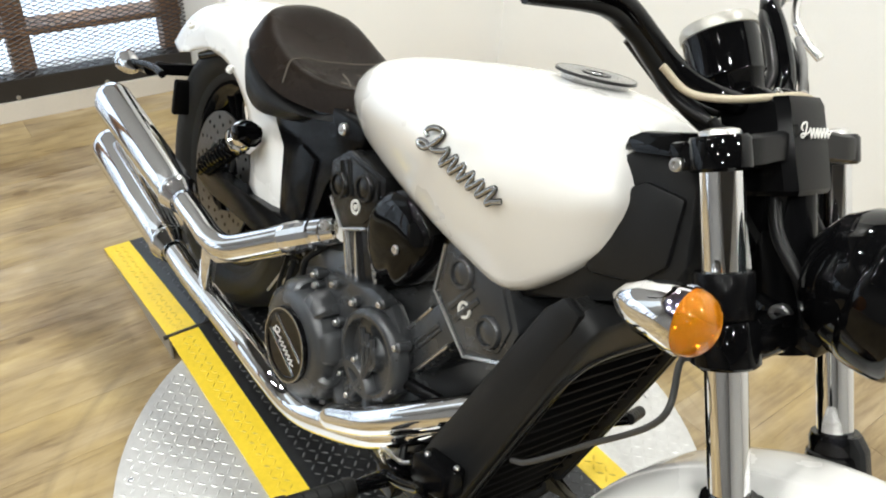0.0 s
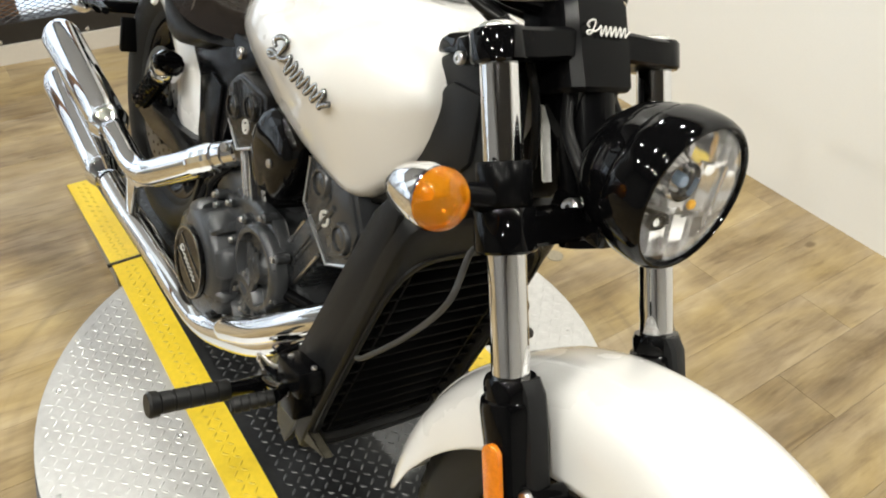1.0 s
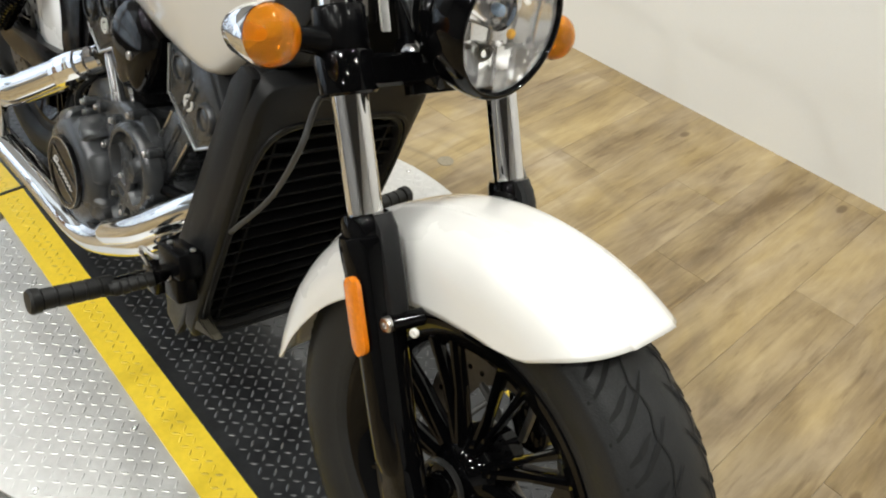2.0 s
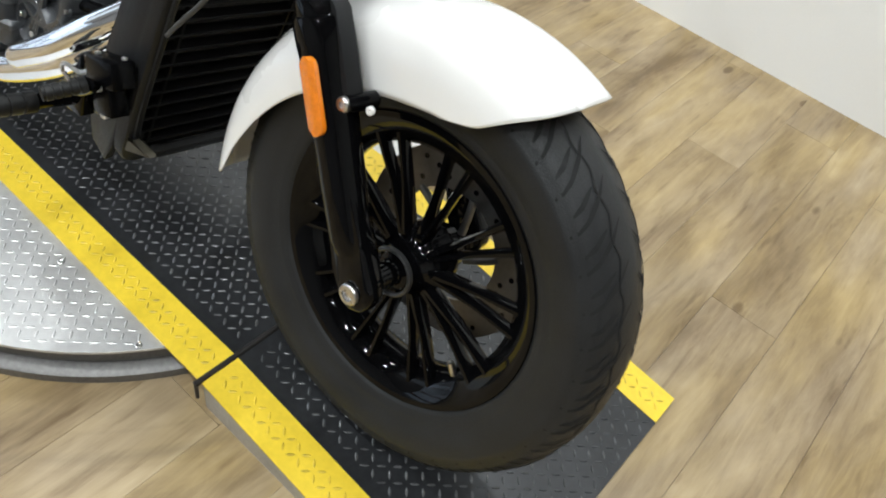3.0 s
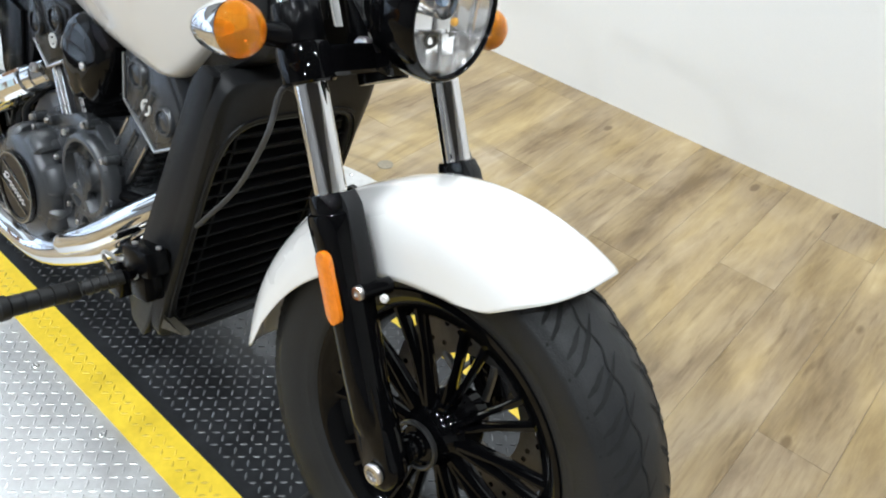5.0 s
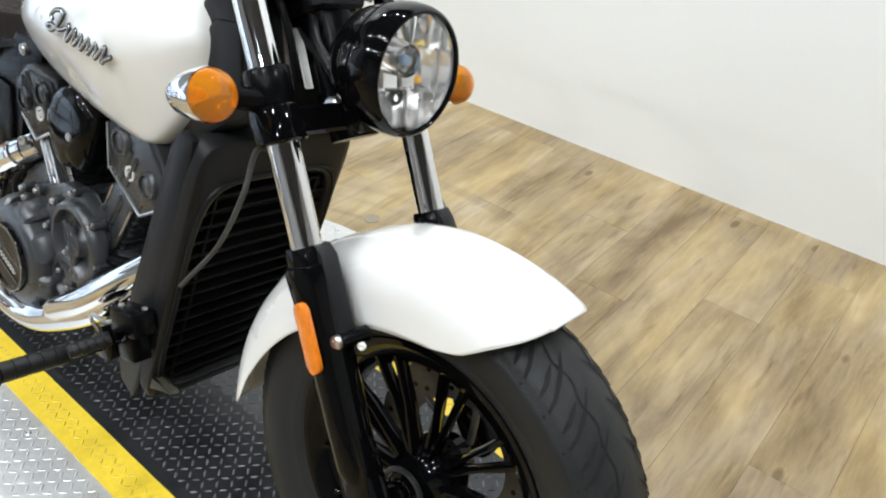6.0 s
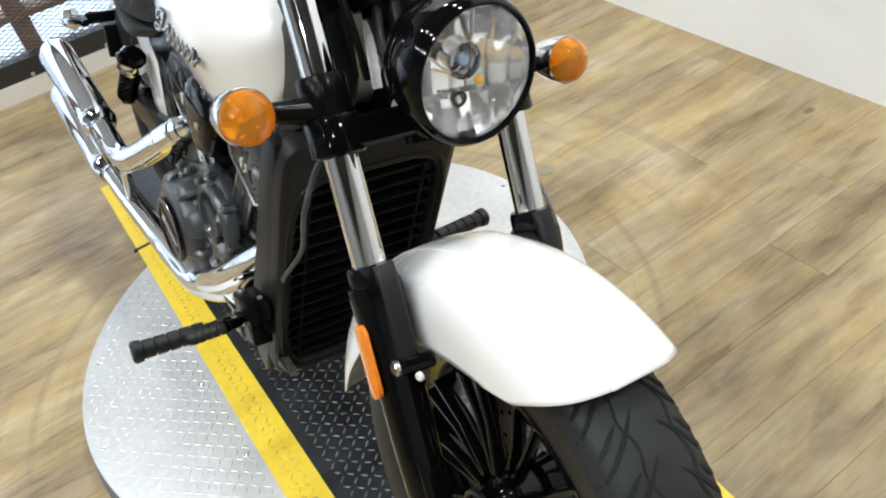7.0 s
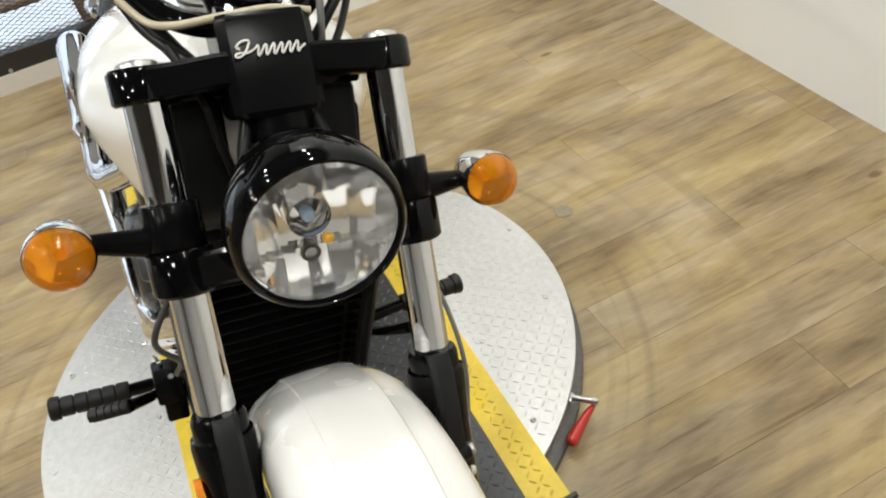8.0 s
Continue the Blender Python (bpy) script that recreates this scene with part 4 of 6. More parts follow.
dial = group("speedometer", bike, (0, 0, 0), "round black speedometer pod with a pale rim")
dd = Vector((-0.643, 0, 0.766))
bm = BM()
dc = Vector((-0.412, -0.006, 0.9625))
lathe(bm, dc, dd, [(-0.03, 0), (-0.03, 0.022), (-0.010, 0.028), (-0.006, 0.034), (0.012, 0.037), (0.015, 0.0395), (0.018, 0.0385), (0.050, 0.0405), (0.068, 0.0400)], 40)
part("pod", bm, GLOSS, dial)
bm = BM()
lathe(bm, dc, dd, [(0.064, 0.0400), (0.065, 0.0418), (0.072, 0.0416), (0.078, 0.0385), (0.076, 0.0360), (0.069, 0.0355)], 40)
part("rim", bm, DIALRIM, dial, "pale metal rim")
bm = BM()
lathe(bm, dc, dd, [(0.071, 0.0360), (0.071, 0)], 40)
part("face", bm, SATIN, dial, "dark dial face")

# headlight
lamp = group("headlight", bike, (0, 0, 0), "round black headlight with a clear faceted lens")
hc, hd = Vector((-0.142, -0.009, 0.855)), Vector((0.999, 0.0, 0.045)).normalized()
bm = BM()
lathe(bm, hc, -hd, [(0.030, 0.0775), (0.052, 0.0755), (0.075, 0.068), (0.095, 0.053), (0.108, 0.032), (0.113, 0.0)], 64)
part("bucket", bm, GLOSS, lamp, "gloss black bowl")
bm = BM()
lathe(bm, hc, hd, [(-0.004, 0.0700), (0.006, 0.0712), (0.0095, 0.0732), (0.0095, 0.0755), (0.006, 0.0790), (-0.002, 0.0815), (-0.014, 0.0824), (-0.030, 0.0818), (-0.038, 0.0800), (-0.041, 0.0775), (-0.041, 0.074)], 72)
part("bezel", bm, GLOSS, lamp, "broad rounded gloss black trim ring")
side = Vector((0, 1, 0))
bm = BM()
bowl, strips, wide = [], 7, 0.0715
for k in range(strips):
    yc = wide * ((2 * k + 1) / strips - 1)
    for e in (-1, -0.6, -0.2, 0.2, 0.6, 1):
        yy = max(-wide * 0.995, min(wide * 0.995, yc + e * wide / strips))
        top = math.sqrt(wide * wide - yy * yy)
        col = []
        for q in range(41):
            zz = top * (q / 20 - 1)
            band = round(zz / 0.048) * 0.048
            r2 = min(1.0, (0.7 * yc * yc + 0.3 * yy * yy + 0.5 * zz * zz + 0.5 * band * band) / wide ** 2)
            rim = (yy * yy + zz * zz) / wide ** 2
            depth = -0.058 + 0.052 * (r2 if rim < 0.97 else rim) + 0.0016 * (1 - e * e) * (1 if k % 2 else 0.4)
            col.append(hc + hd * depth + side * yy + Vector((-hd.z, 0, hd.x)) * zz)
        bowl.append(col)
loft(bm, bowl, closed=False, caps=False)
part("reflector_bowl", bm, MIRROR, lamp, "fluted mirror bowl", smooth=12)
bm = BM()
lathe(bm, hc + Vector((0.0, -0.008, 0.013)), hd, [(-0.055, 0.0195), (-0.020, 0.0195), (-0.018, 0.0185), (-0.020, 0.0172), (-0.050, 0.0165)], 32)
part("projector", bm, CHROME, lamp, "chrome bulb shield")
bm = BM()
lathe(bm, hc + Vector((0, -0.008, 0.013)), hd, [(-0.034, 0.0), (-0.033, 0.006), (-0.024, 0.0065), (-0.021, 0.005), (-0.020, 0)], 24)
part("bulb_shield", bm, BLUEG, lamp, "bluish glass bulb")
bm = BM()
lathe(bm, hc + Vector((0, 0.005, -0.007)), hd, [(-0.016, 0.0), (-0.014, 0.0045), (-0.009, 0.0055), (-0.005, 0.004), (-0.003, 0)], 16)
part("bulb", bm, BULB, lamp, "amber bulb")
bm = BM()
lathe(bm, hc + Vector((0.0, -0.006, -0.030)), hd, [(-0.052, 0.0085), (-0.034, 0.0085), (-0.034, 0.0055), (-0.043, 0.005), (-0.043, 0)], 20)
part("bulb_socket", bm, DARKM, lamp)
bm = BM()
lathe(bm, hc, hd, [(0.004, 0.0710), (0.0075, 0.067), (0.0125, 0.050), (0.0155, 0.025), (0.0165, 0)], 48)
ob = part("lens", bm, CLEARM, lamp, "clear glass lens")
ob.visible_shadow = False
bm = BM()
box(bm, (-0.235, 0, 0.778), (0.085, 0.075, 0.034), 0.008, None)
box(bm, (-0.190, 0, 0.782), (0.06, 0.045, 0.022), 0.006, None)
part("bracket", bm, GLOSS, lamp)
for s in (-1, 1):
    bolt("bolt", (-0.241, s * 0.036, 0.786), (0, s, 0), 0.0125, lamp)
bolt("bolt", hc - Vector((0.012, 0, 0.0815)), (0.05, 0, -1), 0.005, lamp)
for s in (-1, 1):
    bm = BM()
    sweep(bm, [(-0.31, s * 0.03, 0.895), (-0.28, s * 0.045, 0.86), (-0.235, s * 0.052, 0.83), (-0.215, s * 0.035, 0.79)], 0.007, seg=10)
    part("wiring", bm, HOSE, lamp)


# ---- front fender ----
def fender(name, centre, front, back, r_top, half, low_at, parent, front_sweep, back_sweep, rows=72, crease=0.45):
    """A rolled mudguard: an arc between two angles whose sides reach down to low_at(f), f from the front end to the back."""
    bm = BM()
    secs = []
    shape = [(0.0, 0.0), (0.28, 0.0008), (crease, 0.0025), (crease + 0.02, 0.0042), (crease + 0.05, 0.0075), (0.68, 0.0135), (0.82, 0.0205), (0.845, 0.0245), (0.93, 0.047), (1.0, 0.078)]
    for i in range(rows + 1):
        f = i / rows
        half_sec = []
        low = low_at(f)
        for u, d in shape + [(1.0, 0.078 + (low - 0.078) * k / 4) for k in range(1, 5)]:
            d = min(d, low) if low < 0.078 else d
            t = d / 0.16
            a0 = front + front_sweep * min(1, t * 1.4)
            a1 = back - back_sweep * min(1, t * 1.5)
            a = radians(a0 + (a1 - a0) * f)
            r = r_top - d
            half_sec.append((Vector((math.cos(a) * r, 0, math.sin(a) * r)), u * half))
        ring = [centre + p + Vector((0, -y, 0)) for p, y in half_sec[::-1]] + [centre + p + Vector((0, y, 0)) for p, y in half_sec[1:]]
        secs.append(ring)
    loft(bm, secs, closed=False, caps=False)
    ob = part(name, bm, PEARL, parent, "pearl white steel mudguard", smooth=28)
    thicken(ob, 0.004)
    return ob


def front_fender(parent, front=66.5, back=189.0, r_top=0.357, half=0.092):
    """The front mudguard: a crowned arc with two soft creases, deep sides with a rounded front corner and a slim rounded tail."""
    crown = [(0.0, 0.0), (0.14, 0.0003), (0.28, 0.0010), (0.42, 0.0022), (0.428, 0.0026), (0.445, 0.0048), (0.455, 0.0053), (0.53, 0.0078), (0.62, 0.0112), (0.72, 0.0158), (0.81, 0.0218), (0.89, 0.0300), (0.945, 0.0400), (0.98, 0.0530), (1.0, 0.0680)]
    deep_at = (0.0, 0.06, 0.16, 0.28, 0.40, 0.55, 0.70, 0.82, 0.92, 1.0)
    deep = (0.104, 0.110, 0.113, 0.112, 0.108, 0.099, 0.088, 0.078, 0.068, 0.056)
    rows, down = 96, 6
    bm, secs = BM(), []
    for i in range(rows + 1):
        f = i / rows
        low = float(np.mean([np.interp(f + e, deep_at, deep) for e in (-0.05, -0.025, 0.0, 0.025, 0.05)]))
        right = []
        side = [(u, d if d < 0.030 or low > 0.080 else 0.030 + (d - 0.030) * (low * 0.85 - 0.030) / 0.038) for u, d in crown]
        last = side[-1][1]
        side += [(1.0 - 0.012 * (k / down) ** 2, last + (low - last) * k / down) for k in range(1, down + 1)]
        for u, d in side:
            q = d / low
            a0 = front + 14.0 * q ** 1.2 + 7.0 * max(0.0, (q - 0.72) / 0.28) ** 2.2
            a1 = back - 4.0 * q - 5.5 * max(0.0, (q - 0.60) / 0.40) ** 2.2
            a = radians(a0 + (a1 - a0) * f)
            rr = r_top - d + 0.010 * max(0.0, (f - 0.55) / 0.45) ** 1.6
            right.append((Vector((math.cos(a) * rr, 0, math.sin(a) * rr)), u * half))
        secs.append([AXLE + p + Vector((0, -y, 0)) for p, y in right[::-1]] + [AXLE + p + Vector((0, y, 0)) for p, y in right[1:]])
    loft(bm, secs, closed=False, caps=False)
    return thicken(part("front_fender", bm, PEARL, parent, "pearl white steel mudguard", smooth=24), 0.004)


front_fender(bike)


def rear_low(f):
    return float(np.interp(f, (0, 0.10, 0.2, 0.35, 0.6, 0.85, 0.95, 1.0), (0.115, 0.185, 0.172, 0.142, 0.122, 0.115, 0.108, 0.088)))


fender("rear_fender", REAR, 8.0, 148.0, 0.402, 0.112, rear_low, bike, 0.0, 14.0, crease=0.5)
for x, z in ((-1.60, 0.655), (-1.39, 0.63)):
    bolt("bolt", (x, -0.108, z), (0, -1, 0.5), 0.009, bike, PEARL)


# ---- tank and seat ----
def ring(x, top, half, zwide, bottom, ybot, n=9):
    """One cross-section of the tank, from the keel up the right side, over the top and down the left side."""
    right = []
    for k in range(n):
        f = k / (n - 1)
        a = f * math.pi / 2
        right.append((half * math.cos(a) ** 0.72, zwide + (top - zwide) * math.sin(a) ** 0.9))
    low, knee = [], float(np.interp(x, (-0.92, -0.68), (1.6, 1.08)))
    for k in range(1, 6):
        f = k / 6
        low.append((ybot + (half - ybot) * (1 - (1 - f) ** knee), bottom + (zwide - bottom) * f))
    half_pts = [(0.0, bottom + 0.004), (ybot * 0.6, bottom + 0.001), (ybot, bottom)] + low + right
    pts = [Vector((x, -y, z)) for y, z in half_pts]
    return pts + [Vector((x, y, z)) for y, z in half_pts[-2:0:-1]]


tank = group("fuel_tank", bike, (0, 0, 0), "pearl white teardrop fuel tank")
rows = ((-1.035, 0.748, 0.030, 0.722, 0.700, 0.015), (-1.020, 0.772, 0.060, 0.728, 0.690, 0.035), (-0.985, 0.798, 0.092, 0.737, 0.680, 0.060), (-0.93, 0.824, 0.122, 0.750, 0.677, 0.085), (-0.86, 0.846, 0.147, 0.762, 0.675, 0.105), (-0.78, 0.868, 0.168, 0.773, 0.668, 0.120),
        (-0.70, 0.888, 0.183, 0.781, 0.660, 0.130), (-0.62, 0.902, 0.190, 0.786, 0.650, 0.132), (-0.56, 0.908, 0.190, 0.789, 0.640, 0.126), (-0.540, 0.908, 0.187, 0.790, 0.637, 0.122), (-0.510, 0.905, 0.173, 0.796, 0.650, 0.118),
        (-0.480, 0.900, 0.160, 0.802, 0.682, 0.116), (-0.455, 0.890, 0.148, 0.810, 0.712, 0.113), (-0.435, 0.876, 0.136, 0.816, 0.742, 0.108), (-0.420, 0.860, 0.122, 0.820, 0.770, 0.100), (-0.411, 0.846, 0.104, 0.822, 0.795, 0.088))
bm = BM()
loft(bm, [ring(*r) for r in rows])
subsurf(part("shell", bm, PEARL, tank, smooth=70), 1)
bm = BM()
loft(bm, [[Vector((x, y * w, zt - dz)) for y, dz in ((-1, 0.05), (-1.0, 0.022), (-0.8, 0.007), (-0.4, 0.001), (0, 0), (0.4, 0.001), (0.8, 0.007), (1.0, 0.022), (1, 0.05))] for x, w, zt in ((-0.60, 0.075, 0.900), (-0.54, 0.074, 0.907), (-0.49, 0.068, 0.907), (-0.45, 0.060, 0.902), (-0.425, 0.050, 0.893))])
part("spine", bm, PEARL, tank, smooth=50)
bm = BM()
lathe(bm, (-0.603, 0.006, 0.9105), (-0.10, 0, 1), [(-0.014, 0.044), (0.0, 0.046), (0.0015, 0.053), (0.0030, 0.0535), (0.0040, 0.0525), (0.0040, 0.030), (0.0025, 0.028), (0.0025, 0.020), (0.0042, 0.018), (0.0042, 0.011), (0.0025, 0.010), (0.0025, 0)], 56)
cap = part("filler_cap", bm, GREYP, tank, "flat grey metal filler cap")
for r0, r1, h in ((0.0512, 0.0542, 0.0032), (0.0165, 0.0195, 0.0040)):
    bm = BM()
    lathe(bm, (-0.603, 0.006, 0.9105), (-0.10, 0, 1), [(h - 0.003, r0), (h + 0.0008, r0), (h + 0.0012, (r0 + r1) / 2), (h + 0.0006, r1), (h - 0.003, r1)], 56)
    part("groove", bm, DARKM, cap, "dark shut line")
c = Vector((-0.600, -0.188, 0.785))
n_ = Vector((0.06, -0.985, 0.12)).normalized()
u_ = Vector((1, 0.05, -0.10)).normalized()
v_ = n_.cross(u_)
word_ribbon("badge", tank, Matrix(((u_.x, v_.x, n_.x, c.x), (u_.y, v_.y, n_.y, c.y), (u_.z, v_.z, n_.z, c.z), (0, 0, 0, 1))), 0.150, 0.046, GREYP, DARKM)

seat = group("seat", bike, (0, 0, 0), "dark brown leather solo seat with tan stitching")
seat.matrix_basis = Matrix.Translation((0.012, 0, 0)) @ REAR_YAW
srows = ((-0.945, 0.028, 0.750, 0.756, 0.728), (-0.960, 0.052, 0.750, 0.762, 0.716), (-1.00, 0.084, 0.735, 0.749, 0.696), (-1.06, 0.114, 0.712, 0.732, 0.668), (-1.13, 0.138, 0.700, 0.722, 0.634), (-1.20, 0.154, 0.704, 0.725, 0.602),
         (-1.27, 0.156, 0.728, 0.738, 0.588), (-1.33, 0.146, 0.764, 0.760, 0.590), (-1.370, 0.126, 0.790, 0.776, 0.604), (-1.398, 0.094, 0.787, 0.770, 0.626), (-1.412, 0.055, 0.762, 0.752, 0.652))
tops, sides = [], []
for x, hw, zc, ze, zb in srows:
    arc = [Vector((x, hw * u, zc + (ze - zc) * min(1, (abs(u) / 0.75) ** 2) - 0.052 * (max(0, abs(u) - 0.70) / 0.30) ** 1.6 - 0.006)) for u in np.linspace(-1, 1, 25)]
    tops.append(arc)
    under = [Vector((x, hw * 0.96, zb + 0.012)), Vector((x, hw * 0.86, zb)), Vector((x, 0, zb - 0.004)), Vector((x, -hw * 0.86, zb)), Vector((x, -hw * 0.96, zb + 0.012))]
    e1, e0 = arc[-1], arc[0]
    sides.append([e0 + Vector((0, 0.002, -0.002)), e0 + Vector((0, -0.006, -0.022))] + under[::-1] + [e1 + Vector((0, 0.006, -0.022)), e1 + Vector((0, -0.002, -0.002))])
bm = BM()
loft(bm, tops, closed=False, caps=False)
ob = part("cushion", bm, LEATHER, seat, "dark brown grained leather", smooth=80)
subsurf(ob, 1)
bm = BM()
loft(bm, sides, closed=True, caps=True)
subsurf(part("side_band", bm, VINYL, seat, "black vinyl side band", smooth=80), 1)


def seat_z(x, y):
    xs = [r[0] for r in srows][::-1]
    hw, zc, ze = (float(np.interp(x, xs, [r[k] for r in srows][::-1])) for k in (1, 2, 3))
    u = min(1.0, abs(y) / hw)
    return zc + (ze - zc) * min(1, (u / 0.75) ** 2) - 0.052 * (max(0, u - 0.70) / 0.30) ** 1.6 + 0.0030


for line in (((-1.175, -0.142), (-1.197, -0.122), (-1.212, -0.09), (-1.222, -0.04), (-1.225, 0.0), (-1.222, 0.04), (-1.212, 0.09), (-1.19, 0.125)), ((-1.02, -0.095), (-1.10, -0.05), (-1.185, -0.015)), ((-1.02, 0.095), (-1.10, 0.05), (-1.185, 0.015)), ((-0.99, -0.05), (-1.06, -0.028), (-1.13, -0.05))):
    bm = BM()
    sweep(bm, [(x, y, seat_z(x, y)) for x, y in line], 0.0013, seg=6)
    part("seam", bm, THREAD, seat, "tan stitched seam")

# ---- frame ----
frame_ = group("frame", bike, (0, 0, 0), "cast black frame")
frame_.matrix_basis = REAR_YAW
bm = BM()
prism(bm, [(-0.446, 0.876), (-0.446, 0.894), (-0.432, 0.906), (-0.385, 0.924), (-0.350, 0.914), (-0.346, 0.893), (-0.385, 0.903), (-0.430, 0.888)], -0.106, 0.106, 0.005)
part("neck_cover", bm, GLOSS, frame_, "gloss black neck cover")
for s in (-1, 1):
    y0, y1 = s * 0.045, s * 0.105
    bm = BM()
    prism(bm, [(-0.346, 0.896), (-0.322, 0.800), (-0.318, 0.770), (-0.345, 0.735), (-0.43, 0.690), (-0.54, 0.625), (-0.60, 0.640), (-0.53, 0.72), (-0.47, 0.80), (-0.452, 0.870), (-0.430, 0.889), (-0.385, 0.904)], y0, s * 0.099, 0.010)
    part("side_casting", bm, SHROUD, frame_, "matt black neck casting")
    bm = BM()
    prism(bm, [(-0.352, 0.865), (-0.340, 0.790), (-0.365, 0.755), (-0.430, 0.730), (-0.455, 0.755), (-0.432, 0.832), (-0.405, 0.860)], s * 0.098, s * 0.105, 0.005)
    part("neck_panel", bm, SHROUD, frame_)
    # rear side casting under the seat
    bm = BM()
    prism(bm, [(-0.92, 0.705), (-0.93, 0.655), (-0.99, 0.615), (-1.02, 0.56), (-1.03, 0.44), (-1.07, 0.405), (-1.15, 0.405), (-1.17, 0.44), (-1.175, 0.56), (-1.235, 0.575), (-1.25, 0.605), (-1.20, 0.64), (-1.06, 0.69)], y0, y1, 0.010)
    part("side_casting", bm, SATIN, frame_, "satin black side casting")
    bm = BM()
    prism(bm, [(-1.050, 0.585), (-1.055, 0.46), (-1.08, 0.425), (-1.135, 0.425), (-1.15, 0.45), (-1.152, 0.55), (-1.11, 0.59)], y1 - s * 0.001, y1 + s * 0.008, 0.005)
    part("cover_panel", bm, SATIN, frame_)
    bm = BM()
    sweep(bm, [(-1.22, s * 0.06, 0.60), (-1.36, s * 0.09, 0.61), (-1.52, s * 0.098, 0.62), (-1.66, s * 0.095, 0.57)], 0.010, seg=10)
    part("fender_rail", bm, GLOSS, frame_)
    bm = BM()
    prism(bm, [(-0.99, 0.45), (-1.00, 0.40), (-1.12, 0.36), (-1.47, 0.305), (-1.56, 0.31), (-1.56, 0.36), (-1.48, 0.365), (-1.16, 0.425)], s * 0.085, s * 0.118, 0.010)
    part("swingarm", bm, SATIN, frame_, "satin black swingarm")
    bolt("bolt", (-0.985, y1, 0.672), (0, s, 0), 0.011, frame_)
    bm = BM()
    lathe(bm, (-1.025, s * 0.104, 0.655), (0, s, 0), [(0, 0.014), (0.002, 0.014), (0.002, 0.010), (-0.004, 0.009), (-0.004, 0)], 20)
    part("socket", bm, GLOSS, frame_)
    # shock absorber
    sh = group("shock_absorber", bike, (0, 0, 0), "black coil-over shock absorber with a chrome collar")
    sh.matrix_basis = REAR_YAW
    a, b = Vector((-1.265, s * 0.138, 0.545)), Vector((-1.475, s * 0.140, 0.365))
    d = (b - a).normalized()
    bm = BM()
    rod(bm, a, b, 0.012)
    part("damper", bm, GLOSS, sh)
    _, u, w = axis_frame(d)
    bm = BM()
    L = (b - a).length
    sweep(bm, [a + d * (0.055 + (L - 0.085) * k / 140) + (u * math.cos(k * 0.55) + w * math.sin(k * 0.55)) * 0.0205 for k in range(141)], 0.0042, seg=8, curve=False)
    part("spring", bm, GLOSS, sh, "black coil spring")
    bm = BM()
    lathe(bm, a, d, [(0.006, 0.016), (0.006, 0.029), (0.012, 0.033), (0.022, 0.033), (0.026, 0.029), (0.030, 0.029), (0.034, 0.034), (0.046, 0.034), (0.052, 0.030), (0.052, 0.014)], 10)
    part("collar", bm, CHROME, sh, "chrome adjuster collar")
    bm = BM()
    lathe(bm, a + Vector((0, s * -0.02, 0)), (0, s, 0), [(0, 0.013), (0.034, 0.014), (0.042, 0.016), (0.052, 0.0155), (0.056, 0.010), (0.056, 0)], 24)
    part("eye", bm, GLOSS, sh)
    bm = BM()
    lathe(bm, a, d, [(-0.012, 0.0), (-0.012, 0.018), (0.004, 0.023), (0.008, 0.018)], 24)
    part("cap", bm, SATIN, sh)
bm = BM()
prism(bm, [(-0.93, 0.70), (-0.93, 0.60), (-1.0, 0.45), (-1.14, 0.42), (-1.15, 0.60), (-1.10, 0.66)], -0.044, 0.044)
part("centre_casting", bm, SATIN, frame_)
bm = BM()
box(bm, (-0.70, 0, 0.665), (0.50, 0.09, 0.06), 0.01)
part("backbone", bm, SATIN, frame_)

# rear signals, stays and light
signal((-1.975, -0.118, 0.447), -1, (-1.83, -0.105, 0.475), bike, SMOKED, "rear_turn_signal", "small clear turn signal in a chrome housing", 0.028, (-1, 0, 0))
signal((-1.975, 0.118, 0.447), 1, (-1.83, 0.105, 0.475), bike, SMOKED, "rear_turn_signal", "small clear turn signal in a chrome housing", 0.028, (-1, 0, 0))
bm = BM()
sweep(bm, [(-1.72, -0.118, 0.50), (-1.80, -0.112, 0.490), (-1.955, -0.118, 0.452)], 0.009, seg=10)
sweep(bm, [(-1.72, 0.118, 0.50), (-1.80, 0.112, 0.490), (-1.955, 0.118, 0.452)], 0.009, seg=10)
box(bm, (-1.80, 0, 0.488), (0.022, 0.21, 0.03), 0.006)
part("signal_bracket", bm, SATIN, bike)
bm = BM()
box(bm, (-1.76, -0.045, 0.43), (0.018, 0.05, 0.09), 0.006)
part("plate_holder", bm, MATTE, bike, "black plastic plate holder")

# ---- radiator ----
rad = group("radiator", bike, (0, 0, 0), "black radiator between matt black side shrouds")
RB, RT, RAD_Y = (-0.500, 0.215), (-0.375, 0.690), 0.007


def rad_point(f, back=0.0):
    """A point of the radiator's front plane: f from the foot to the head."""
    return RB[0] + (RT[0] - RB[0]) * f - back * 0.967, RB[1] + (RT[1] - RB[1]) * f + back * 0.254


